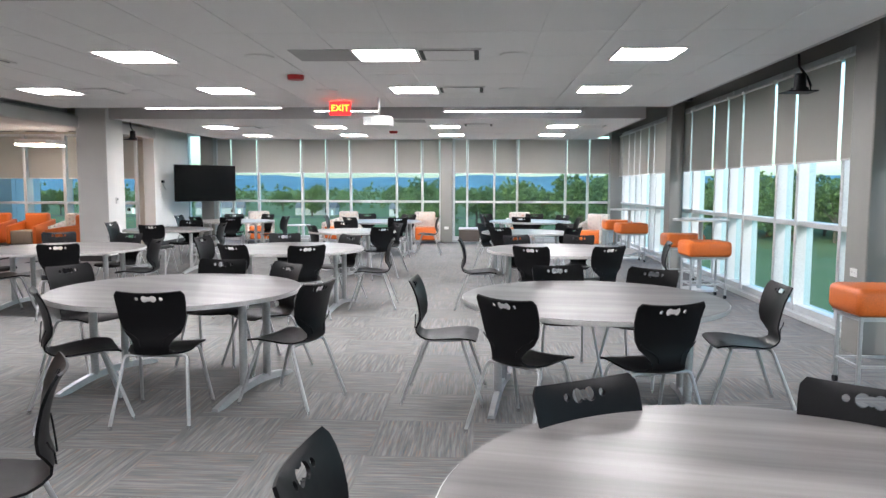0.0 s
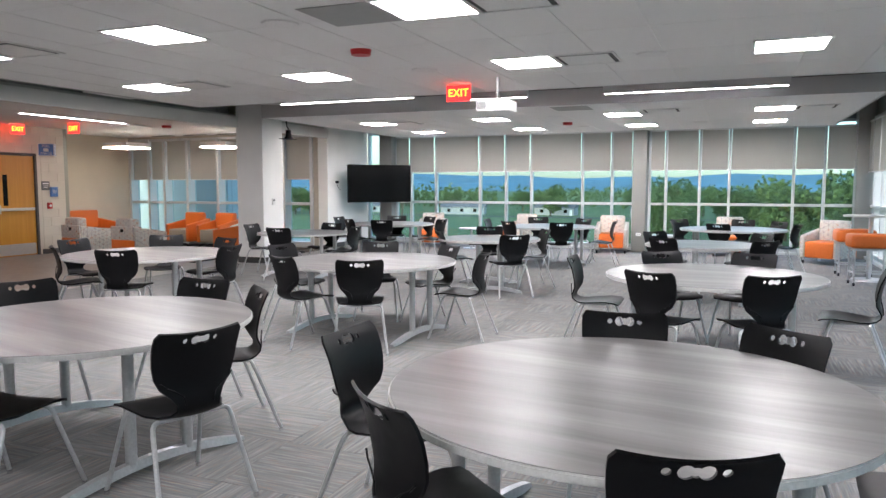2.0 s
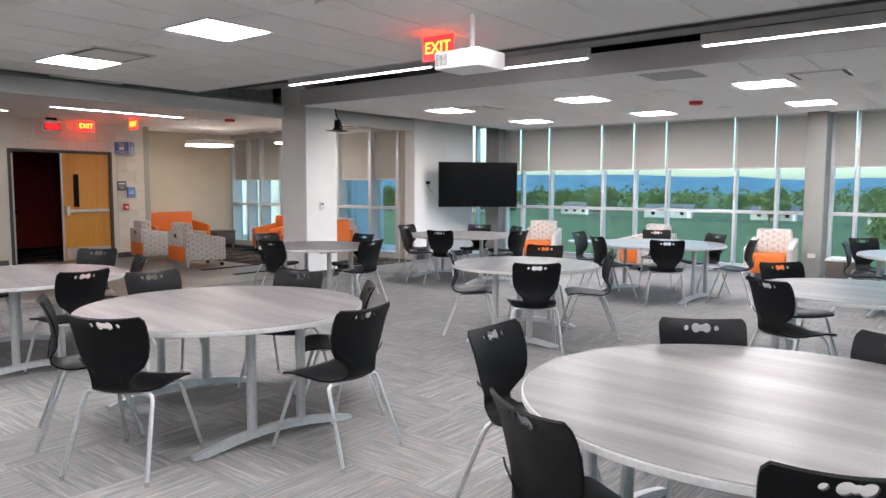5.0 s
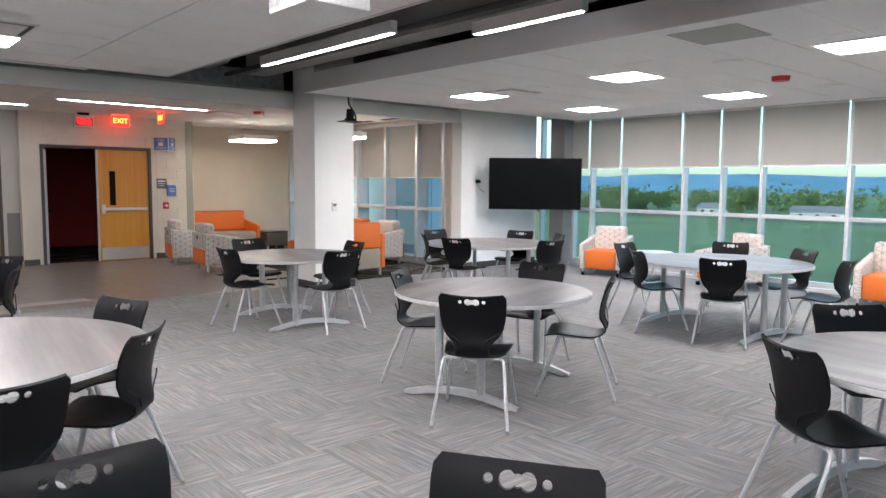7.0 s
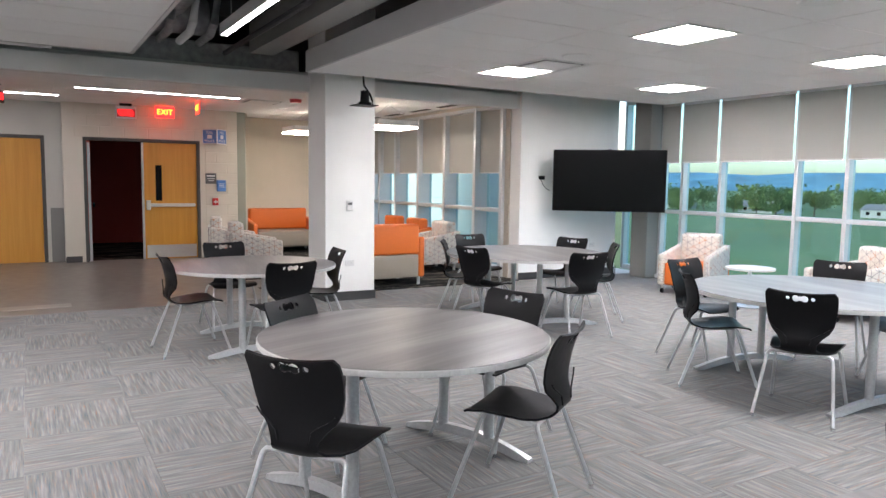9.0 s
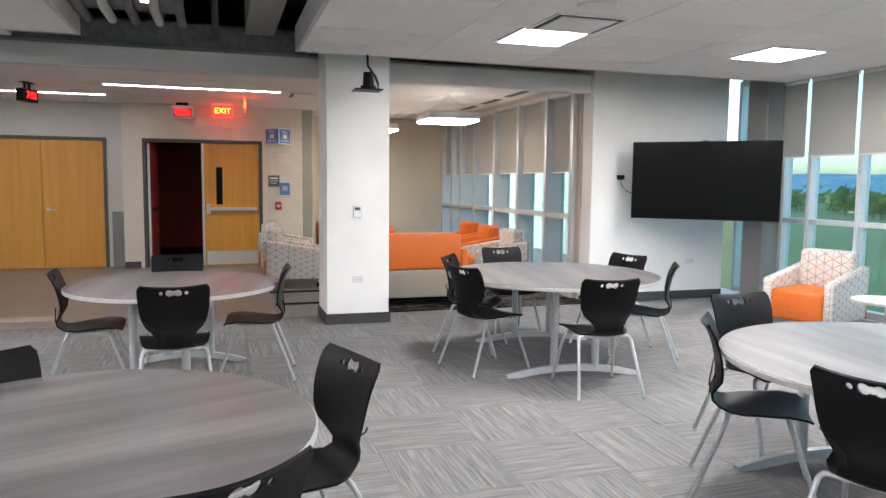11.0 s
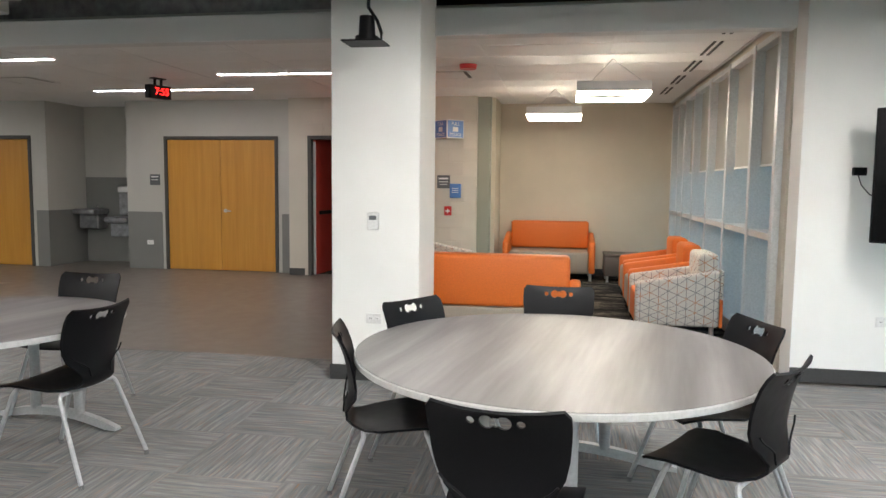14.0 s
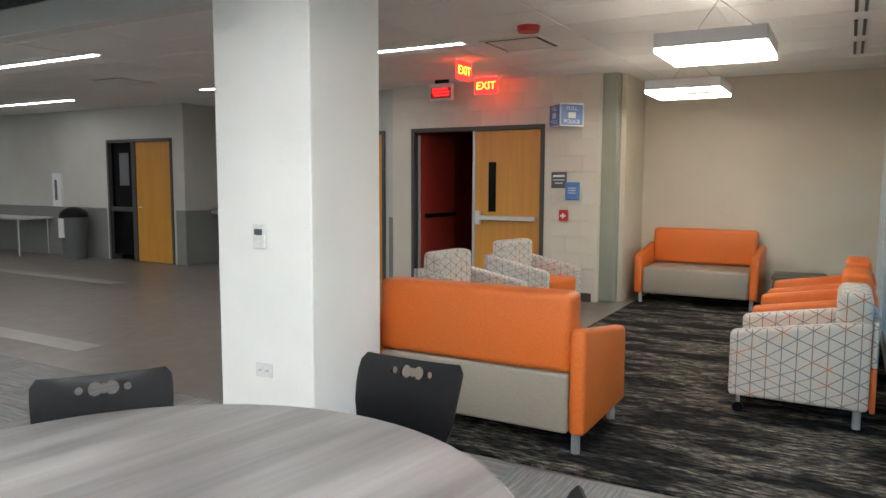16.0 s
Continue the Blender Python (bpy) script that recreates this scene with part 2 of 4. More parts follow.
GRASS = grass_material()
LEAF = leaf_material()
BARK = plain("bark", (0.07, 0.055, 0.04), 0.9, 0.0, 20, 0.3)
ASPHALT = plain("asphalt", (0.05, 0.05, 0.052), 0.9, 0.0, 30, 0.3)
# ridge woods: the blue of distance haze is put into the base colour
HAZY_HILL = plain("hazed_hill_woods", (0.075, 0.19, 0.27), 0.95, 0.0, 0.02, 0.3)
ROOFM = plain("shingle_roof", (0.14, 0.14, 0.15), 0.9, 0.0, 6, 0.25)
SIDING = plain("pale_siding", (0.32, 0.33, 0.33), 0.8, 0.0, 4, 0.1)
PANEL = glow("troffer_lens", (1.0, 0.985, 0.95), 15.0)
LINEAR = glow("linear_lens", (1.0, 0.97, 0.98), 9.0)
PENDANT = glow("pendant_lens", (1.0, 0.9, 0.74), 9.0)
REDGLOW = glow("red_sign_light", (1.0, 0.012, 0.01), 1.5)
AMBER = glow("exit_letters", (1.0, 0.38, 0.02), 1.6)


# building blocks ----------------------------------------------------------
def box(bm, x0, x1, y0, y1, z0, z1, bevel=0.0, seg=1):
    m = Matrix.Translation(((x0 + x1) / 2, (y0 + y1) / 2, (z0 + z1) / 2)) @ Matrix.Diagonal((abs(x1 - x0), abs(y1 - y0), abs(z1 - z0), 1))
    vs = bmesh.ops.create_cube(bm, size=1, matrix=m)["verts"]
    if bevel:
        es = {e for v in vs for e in v.link_edges}
        bmesh.ops.bevel(bm, geom=list(es), offset=bevel, segments=seg, affect="EDGES", profile=0.5)
    return bm


def rod(bm, a, b, r, sides=10, r2=None):
    a, b = Vector(a), Vector(b)
    d = b - a
    m = Matrix.Translation((a + b) / 2) @ d.to_track_quat("Z", "Y").to_matrix().to_4x4()
    bmesh.ops.create_cone(bm, cap_ends=True, segments=sides, radius1=r, radius2=r if r2 is None else r2, depth=d.length, matrix=m)
    return bm


def tube(bm, pts, r, sides=8):
    """A bent pipe through the points."""
    pts = [Vector(p) for p in pts]
    rings = []
    for i, p in enumerate(pts):
        d = (pts[min(i + 1, len(pts) - 1)] - pts[max(i - 1, 0)]).normalized()
        q = d.to_track_quat("Z", "Y")
        rings.append([bm.verts.new(p + q @ Vector((r * math.cos(k * math.tau / sides), r * math.sin(k * math.tau / sides), 0))) for k in range(sides)])
    for a, b in zip(rings, rings[1:]):
        for k in range(sides):
            bm.faces.new((a[k], a[(k + 1) % sides], b[(k + 1) % sides], b[k]))
    bm.faces.new(rings[0][::-1])
    bm.faces.new(rings[-1])
    return bm


def finish(name, bm, material, smooth=True):
    bmesh.ops.recalc_face_normals(bm, faces=bm.faces)
    me = bpy.data.meshes.new(name)
    bm.to_mesh(me)
    bm.free()
    me.materials.append(material)
    if smooth:
        me.shade_smooth()
        me.set_sharp_from_angle(angle=radians(35))
    return me


def part(name, bm, material, parent, label="", at=None):
    ob = new(name, finish(name, bm, material))
    ob.parent = parent
    if at is not None:
        ob.matrix_basis = at
    return tagged(ob, label)


def shared(name, me, parent, at):
    ob = new(name, me)
    ob.parent, ob.matrix_basis = parent, at
    return ob


def thing(name, label, category, group="", at=None, kind=""):
    ob = new(name)
    if at is not None:
        ob.matrix_basis = at
    return tagged(ob, label, category, group, kind)


def structure(name, bm, material, label="", category=""):
    return tagged(new(name, finish(name, bm, material)), label, category, kind="structure")


B = bmesh.new


def letters(text, size, material, name, parent, at, depth=0.002, label=""):
    """Raised lettering as a mesh."""
    cu = bpy.data.curves.new(name, "FONT")
    cu.body, cu.size, cu.extrude, cu.align_x, cu.align_y = text, size, depth, "CENTER", "CENTER"
    tmp = bpy.data.objects.new(name, cu)
    scene.collection.objects.link(tmp)
    me = bpy.data.meshes.new_from_object(tmp.evaluated_get(bpy.context.evaluated_depsgraph_get()))
    bpy.data.objects.remove(tmp)
    me.materials.clear()
    me.materials.append(material)
    ob = new(name, me)
    ob.parent, ob.matrix_basis = parent, at
    return tagged(ob, label)



# the large structure ------------------------------------------------------
XW, XE, YN, YS, TOP = -14.42, 3.75, 19.85, -5.0, 3.7
EDGE_X, SCREEN_X = -8.03, -8.13
FLOORS = B()
box(FLOORS, -19, XE + 0.3, YS - 0.2, YN + 0.3, -0.3, -0.012)
floor = structure("floor", FLOORS, HALLFLOOR, "concrete floor slab under grey carpet tiles", "floor")
hallf = structure("floor_hall", box(B(), -19, EDGE_X, YS, 14.75, -0.012, 0.0), HALLFLOOR, "smooth taupe sheet floor of the hallway", "floor")
for x0, x1, y0, y1 in ((-8.68, -8.42, 8.4, 11.18), (-11.4, -11.18, 4.6, 7.82)):
    structure("floor_strip", box(B(), x0, x1, y0, y1, 0.0, 0.003), PALEFLOOR, "pale inlaid strip in the hallway floor", "floor strip")
structure("floor_nook", box(B(), XW - 0.2, EDGE_X - 0.06, 14.75, 17.45, -0.012, 0.001), DARKCARPET, "charcoal carpet with broken pale streaks", "carpet")
structure("ceiling_deck", box(B(), -19, XE + 0.3, YS - 0.2, YN + 0.3, TOP, TOP + 0.2), DECK, "dark painted deck above the hanging ceilings", "ceiling")


def cloud(name, x0, x1, y0, y1, z, label, step=(0.61, 1.22), lip=0.12):
    """A hanging ceiling of lay-in tiles in a rim."""
    bm = B()
    ny, nx = max(1, round((y1 - y0) / step[1])), max(1, round((x1 - x0) / step[0]))
    dx, dy = (x1 - x0) / nx, (y1 - y0) / ny
    for i in range(nx):
        for j in range(ny):
            a, b = x0 + i * dx, y0 + j * dy
            box(bm, a + 0.005, a + dx - 0.005, b + 0.005, b + dy - 0.005, z, z + 0.018)
    box(bm, x0, x1, y0, y1, z + 0.006, z + 0.03)
    ob = structure(name, bm, TILE, label, "ceiling")
    rim = B()
    box(rim, x0 - 0.03, x1 + 0.03, y0 - 0.03, y0, z - 0.004, z + lip)
    box(rim, x0 - 0.03, x1 + 0.03, y1, y1 + 0.03, z - 0.004, z + lip)
    box(rim, x0 - 0.03, x0, y0, y1, z - 0.004, z + lip)
    box(rim, x1, x1 + 0.03, y0, y1, z - 0.004, z + lip)
    structure("trim", rim, RIM, "pale metal rim of the hanging ceiling", "trim")
    return ob


CZ, HZ = 2.8, 2.83
cloud("ceiling_1", -7.05, 2.9, 5.0, 11.73, CZ, "white acoustic tile ceiling hung below the dark deck", lip=0.16)
cloud("ceiling_2", -7.2, 2.95, 13.68, 19.6, CZ, "white acoustic tile ceiling beside the far windows", lip=0.24)
cloud("ceiling_3", -7.05, 2.9, -4.8, 3.2, CZ, "white acoustic tile ceiling behind the walk", lip=0.16)
cloud("ceiling_hall", -14.6, EDGE_X - 0.15, YS, 17.35, HZ, "white tile ceiling over the hallway and lounge nook", lip=0.1)
structure("soffit", box(B(), EDGE_X - 0.15, EDGE_X, YS, 17.36, 2.665, 2.88, 0.004), FASCIA, "grey painted soffit beam along the hallway edge", "soffit")
structure("beam", box(B(), -8.0, XE, 13.2, 13.5, 3.08, 3.45), COLGREY, "grey painted beam above the ceiling gap", "beam")


def wall(name, x0, x1, y0, y1, z0, z1, material, label):
    return structure(name, box(B(), x0, x1, y0, y1, z0, z1), material, label, "wall")


# walls that close the place
wall("wall_south", -19, XE + 0.3, YS - 0.2, YS, 0, TOP, WHITE, "plain white painted wall")
wall("wall_hall_end", -19.2, -19, YS - 0.2, YN, 0, TOP, HALL, "plain grey hallway wall")
wall("wall_east_head", XE, XE + 0.3, YS, YN + 0.3, 2.95, TOP, COLGREY, "grey header above the side windows")
wall("wall_north_head", -8.3, XE, YN, YN + 0.3, 2.95, TOP, COLGREY, "grey header above the far windows")
wall("wall_screen", -8.4, SCREEN_X, 17.46, 19.5, 0, TOP, WHITE, "white painted wall behind the television")
wall("wall_screen_return", -8.52, -8.4, 17.44, 17.72, 0, TOP, TAN, "tan painted end of the white wall")
wall("wall_nook_back", XW - 0.2, XW, 14.62, 17.42, 0, TOP, BEIGE, "beige painted wall behind the loveseat")
wall("wall_nook_jog", XW - 0.2, -13.5, 14.45, 14.62, 0, TOP, BEIGE, "beige return wall beside the sage column")
wall("wall_nook_head", XW, -8.52, 17.42, 17.68, 2.75, TOP, TAN, "tan header above the nook windows")
structure("baseboard", box(B(), SCREEN_X, SCREEN_X + 0.012, 17.46, 19.5, 0, 0.11, 0.003), RUBBER, "dark rubber base along the white wall", "baseboard")
structure("baseboard_nook", box(B(), XW, XW + 0.012, 14.65, 17.4, 0, 0.11, 0.003), RUBBER, "dark rubber base along the beige wall", "baseboard")

# columns
col = thing("column_white", "square white column with a dark rubber base", "column", kind="structure")
part("shaft", box(B(), -8.09, -7.475, 13.985, 14.66, 0, TOP, 0.006), WHITE, col)
part("base", box(B(), -8.105, -7.46, 13.97, 14.675, 0, 0.115, 0.004), RUBBER, col, "dark rubber base")
for nm, x0, x1, y0, y1 in (("column_side", 3.36, 3.74, 6.58, 6.96), ("column_side_far", 3.36, 3.6, 13.3, 13.65),
                           ("column_far", -1.14, -0.83, 19.4, 19.82), ("column_corner", -7.78, -7.42, 19.52, 19.82), ("column_corner_right", 3.4, 3.72, 19.46, 19.82)):
    structure(nm, box(B(), x0, x1, y0, y1, 0, TOP, 0.01), COLGREY, "warm grey steel column beside the windows", "column")
structure("column_sage", box(B(), -13.62, -13.36, 14.31, 14.56, 0, TOP, 0.02), GREEN, "sage green column beside the block wall", "column")

# hallway walls, from the nook towards the far end of the hall
DX1, DX2, DX3 = -13.26, -13.47, -13.3


def wall_with_door(name, x, y0, y1, d0, d1, dz, material, label, depth=0.2):
    bm = B()
    box(bm, x - depth, x, y0, d0, 0, TOP)
    box(bm, x - depth, x, d1, y1, 0, TOP)
    box(bm, x - depth, x, d0, d1, dz, TOP)
    return structure(name, bm, material, label, "wall")


wall_with_door("wall_block", DX1, 11.33, 14.36, 11.65, 13.65, 2.235, BLOCK, "cream painted block wall with an open doorway")
wall_with_door("wall_closet", DX2, 8.34, 11.33, 9.04, 11.06, 2.24, HALL, "grey wall with closed double doors")
wall_with_door("wall_office", DX3, YS, 6.95, 4.87, 6.66, 2.245, HALL, "grey hallway wall with a glazed office door")
wall("wall_recess_back", -14.5, -14.3, 6.93, 8.37, 0, TOP, HALL, "grey wall of the fountain recess")
wall("wall_recess_side", -14.3, DX3 - 0.2, 6.83, 6.95, 0, TOP, HALL, "side wall of the fountain recess")
wall("wall_recess_side_far", -14.3, DX2 - 0.2, 8.34, 8.46, 0, TOP, HALL, "side wall of the fountain recess")
for nm, x0, x1, y0, y1 in (("a", DX2, DX2 + 0.006, 8.34, 8.98), ("b", DX3, DX3 + 0.006, -4.9, 4.81), ("c", DX2, DX2 + 0.006, 11.12, 11.33),
                           ("d", -14.3, -14.294, 6.95, 8.34), ("e", -14.29, DX3, 6.95, 6.956), ("f", DX3, DX3 + 0.006, 6.72, 6.956)):
    structure("wainscot", box(B(), x0, x1, y0, y1, 0.0, 0.97 if nm != "d" else 1.55, 0.002), WAIN, "dark grey wainscot panel of the hallway", "wainscot")
structure("baseboard_hall", box(B(), DX1, DX1 + 0.012, 13.71, 14.3, 0, 0.11, 0.003), RUBBER, "dark rubber base along the block wall", "baseboard")
structure("baseboard_hall_2", box(B(), DX1, DX1 + 0.012, 11.33, 11.59, 0, 0.11, 0.003), RUBBER, "dark rubber base along the block wall", "baseboard")
# the maroon room beyond the open doorway
wall("wall_maroon_back", -17.4, -17.2, 10.5, 15.5, 0, 2.9, MAROON, "dim maroon wall beyond the doorway")
wall("wall_maroon_left", -17.2, DX1 - 0.26, 11.2, 11.34, 0, 2.9, MAROON, "dim maroon side wall beyond the doorway")
wall("wall_maroon_right", -17.2, DX1 - 0.26, 14.2, 14.34, 0, 2.9, MAROON, "dim maroon side wall beyond the doorway")
structure("ceiling_maroon", box(B(), -17.4, DX1 - 0.2, 11.2, 14.55, 2.9, 3.0), DECK, "dark ceiling beyond the doorway", "ceiling")
structure("floor_maroon", box(B(), -17.4, DX1 - 0.2, 11.2, 14.55, -0.01, 0.002), DARKCARPET, "dark carpet beyond the doorway", "floor")


# windows ------------------------------------------------------------------
def window_wall(name, axis, plane, stops, sill, transom, head, material, label, deep=0.14, wide=0.055, glass=0.02):
    """Curtain wall: mullions, rails and panes. axis 'x' runs along x at y=plane, 'y' along y at x=plane."""
    win = thing(name, label, "window", kind="structure")

    def put(nm, a0, a1, n0, n1, z0, z1, mat, bevel=0.004):
        bm = box(B(), a0, a1, n0, n1, z0, z1, bevel) if axis == "x" else box(B(), n0, n1, a0, a1, z0, z1, bevel)
        return part(nm, bm, mat, win)

    for s in stops:
        put("mullion", s - wide / 2, s + wide / 2, plane - deep / 2, plane + deep / 2, sill, head, material)
    for a, b in zip(stops, stops[1:]):
        a, b = a + wide / 2, b - wide / 2
        for z, h in ((sill + 0.04, 0.08), (transom, 0.06), (head - 0.03, 0.06)):
            put("rail", a, b, plane - deep / 2 + 0.012, plane + deep / 2 - 0.012, z - h / 2, z + h / 2, material)
        for z0, z1 in ((sill + 0.08, transom - 0.03), (transom + 0.03, head - 0.06)):
            g = put("pane", a, b, plane + glass, plane + glass + 0.008, z0, z1, GLASS, 0)
            g.visible_shadow = False
    return win


def blind(x0, x1, y0, y1, z0, z1):
    """A roller blind hung flat: cloth, hem bar and roller."""
    b = thing("roller_blind", "cream woven roller blind pulled half down over the window", "blind", "roller blinds")
    along_x = (x1 - x0) > (y1 - y0)
    part("cloth", box(B(), x0, x1, y0, y1, z0 + 0.02, z1), CLOTH, b)
    e = 0.006
    part("hem_bar", box(B(), x0, x1, y0 - e * along_x, y1 + e * along_x, z0, z0 + 0.02, 0.003) if along_x else box(B(), x0 - e, x1 + e, y0, y1, z0, z0 + 0.02, 0.003), WHITEPL, b)
    mx, my = (x0 + x1) / 2, (y0 + y1) / 2
    part("roller", rod(B(), (x0, my, z1) if along_x else (mx, y0, z1), (x1, my, z1) if along_x else (mx, y1, z1), 0.022), WHITEPL, b)


FAR = [-8.24, -7.4, -6.97, -6.25, -5.02, -4.32, -3.66, -2.38, -1.67, -1.17, -0.8, -0.43, 0.31, 0.94, 2.25, 2.85, 3.45]
window_wall("window_north", "x", YN, FAR, 0.06, 1.1, 2.95, ALU, "tall aluminium window wall with half-drawn blinds")
for a, b in zip(FAR, FAR[1:]):
    if b - a > 0.3 and a > -8:
        blind(a + 0.035, b - 0.035, YN - 0.115, YN - 0.111, 1.88, 2.8)
EAST = [-4.9, -3.6, -2.3, -1.0, 0.3, 1.6, 2.9, 4.2, 5.5, 6.4, 7.1, 7.72, 8.77, 9.37, 10.48, 11.1, 11.76, 12.95, 13.58, 14.5, 15.64, 16.16, 17.0, 17.6, 18.26, 19.0, 19.6]
window_wall("window_east", "y", XE + 0.02, EAST, 0.06, 1.1, 2.95, ALU, "tall aluminium window wall along the room's side", 0.2, 0.065)
for a, b in zip(EAST, EAST[1:]):
    blind(XE - 0.125, XE - 0.121, a + 0.04, b - 0.04, 1.8, 2.85)
NOOK = [-14.38, -13.72, -13.18, -12.4, -11.4, -10.38, -9.36, -8.56]
window_wall("window_nook", "x", 17.53, NOOK, 0.06, 1.08, 2.78, ALU, "deep pale-framed windows of the lounge nook", 0.3, 0.08, 0.1)
for a, b in zip(NOOK, NOOK[1:]):
    blind(a + 0.05, b - 0.05, 17.47, 17.474, 1.68, 2.74)
structure("sill_north", box(B(), -7.42, 3.4, YN - 0.12, YN + 0.1, 0, 0.06, 0.004), ALU, "low aluminium window sill", "sill")
structure("sill_east", box(B(), XE - 0.14, XE + 0.12, YS, YN - 0.4, 0, 0.06, 0.004), ALU, "low aluminium window sill", "sill")
structure("sill_nook", box(B(), XW, -8.52, 17.38, 17.68, 0, 0.06, 0.004), ALU, "low window sill of the nook", "sill")


# outdoors -----------------------------------------------------------------
GZ = -9.5
g = B()
bmesh.ops.create_grid(g, x_segments=40, y_segments=40, size=2500, matrix=Matrix.Translation((0, 600, GZ)))
structure("ground", g, GRASS, "mown lawn reaching to the distant trees", "lawn")
structure("road", box(B(), -420, 300, 246, 253, GZ, GZ + 0.03), ASPHALT, "narrow asphalt street by the houses", "road")


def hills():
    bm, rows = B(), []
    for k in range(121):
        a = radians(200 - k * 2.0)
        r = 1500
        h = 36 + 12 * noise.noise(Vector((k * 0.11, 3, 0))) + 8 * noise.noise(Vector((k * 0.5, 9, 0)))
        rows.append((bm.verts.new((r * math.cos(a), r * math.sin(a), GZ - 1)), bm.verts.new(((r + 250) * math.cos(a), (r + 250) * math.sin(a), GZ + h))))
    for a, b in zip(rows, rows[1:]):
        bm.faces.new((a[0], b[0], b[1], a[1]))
    structure("backdrop", bm, HAZY_HILL, "long wooded ridge on the horizon, blue haze painted into its colour", "hills")


hills()


def clump(verts, faces, c, r, rnd, n):
    """Leaf tufts scattered in an uneven ellipsoid."""
    for _ in range(n):
        d = Vector((rnd.gauss(0, 1), rnd.gauss(0, 1), rnd.gauss(0, 0.8))).normalized() * r * (0.55 + 0.5 * rnd.random())
        p, s = Vector(c) + d, r * (0.12 + 0.14 * rnd.random())
        u = Vector((rnd.gauss(0, 1), rnd.gauss(0, 1), rnd.gauss(0, 1))).normalized()
        v = u.orthogonal().normalized()
        w = u.cross(v)
        i = len(verts)
        verts += [p + v * s, p + w * s * 0.8, p - v * s, p - w * s * 0.8, p + u * s * 0.6]
        faces += [(i, i + 1, i + 4), (i + 1, i + 2, i + 4), (i + 2, i + 3, i + 4), (i + 3, i, i + 4)]


def leaves_mesh(name, blobs, rnd, n):
    verts, faces = [], []
    for c, r in blobs:
        clump(verts, faces, c, r, rnd, n)
    me = bpy.data.meshes.new(name)
    me.from_pydata([tuple(v) for v in verts], [], faces)
    me.materials.append(LEAF)
    return me


def tree(seed, h, spread):
    rnd = random.Random(seed)
    t = thing("tree", "broad green deciduous tree on the lawn", "tree", "trees beyond the lawn")
    bm = B()
    rod(bm, (0, 0, -0.1), (0, 0, h * 0.5), h * 0.03, 8, h * 0.018)
    for k in range(6):
        a = k * 1.05 + rnd.random()
        rod(bm, (0, 0, h * (0.25 + 0.04 * k)), (math.cos(a) * spread * 0.6, math.sin(a) * spread * 0.6, h * (0.5 + 0.06 * k)), h * 0.012, 6, h * 0.004)
    part("trunk", bm, BARK, t)
    blobs = [((rnd.uniform(-1, 1) * spread * 0.7, rnd.uniform(-1, 1) * spread * 0.7, h * rnd.uniform(0.3, 0.86)), spread * rnd.uniform(0.3, 0.5)) for _ in range(13)]
    c = new("crown", leaves_mesh("crown", blobs, rnd, 90))
    c.parent = t
    return t


protos = [tree(3, 11.5, 5.4), tree(5, 13.5, 6.4), tree(8, 9.5, 4.6)]
spots = random.Random(11)
protos[0].matrix_basis = pose(-110, 235, GZ)
protos[1].matrix_basis = pose(-14, 205, GZ)
protos[2].matrix_basis = pose(-190, 230, GZ)
for k in range(84):
    if k < 46:
        y = spots.uniform(140, 205)
        x = y * spots.uniform(-0.10, 0.62)
    else:
        y = spots.uniform(235, 330)
        x = -y * spots.uniform(0.0, 1.4)
    s = spots.uniform(0.85, 1.2) * (1.0 if k < 46 else 0.74)
    copy_thing(protos[k % 3], pose(x, y, GZ, 0, 0, spots.uniform(0, 360)) @ Matrix.Scale(s, 4))
wr = random.Random(21)
blobs = []
for k in range(620):
    a = radians(wr.uniform(20, 175))
    r = wr.uniform(340, 430)
    blobs.append(((r * math.cos(a), r * math.sin(a), GZ + wr.uniform(1, 8)), wr.uniform(3.5, 6)))
tagged(new("woods", leaves_mesh("woods", blobs, wr, 26)), "dense green woods behind the houses", "woods", kind="stuff")


def house(x, y, turn, w, d, label):
    h = thing("house", label, "house", "houses across the lawn", pose(x, y, GZ, 0, 0, turn))
    part("wall", box(B(), -w / 2, w / 2, -d / 2, d / 2, 0, 2.8), SIDING, h)
    bm = B()
    vs = [bm.verts.new(p) for p in ((-w / 2 - 0.4, -d / 2 - 0.4, 2.75), (w / 2 + 0.4, -d / 2 - 0.4, 2.75), (w / 2 + 0.4, d / 2 + 0.4, 2.75), (-w / 2 - 0.4, d / 2 + 0.4, 2.75), (-w / 2 - 0.4, 0, 4.9), (w / 2 + 0.4, 0, 4.9))]
    for f in ((0, 1, 5, 4), (2, 3, 4, 5), (0, 4, 3), (1, 2, 5), (3, 2, 1, 0)):
        bm.faces.new([vs[i] for i in f])
    part("roof", bm, ROOFM, h)
    for k in range(3):
        part("window", box(B(), -w * 0.35 + k * w * 0.3, -w * 0.35 + k * w * 0.3 + 1.3, -d / 2 - 0.04, -d / 2, 1.0, 2.2), SCREEN, h)
    part("door", box(B(), w * 0.4, w * 0.4 + 0.9, -d / 2 - 0.04, -d / 2, 0, 2.05), WHITEPL, h)


for k, (x, y) in enumerate(((-26, 262), (-62, 270), (-98, 266), (-140, 275), (-185, 268), (-235, 275), (10, 272), (48, 250), (92, 230), (110, 90), (95, 50))):
    house(x, y, (k * 37) % 25 - 12, 13 + k % 3 * 2, 8, "pale single-storey house with a grey gable roof")
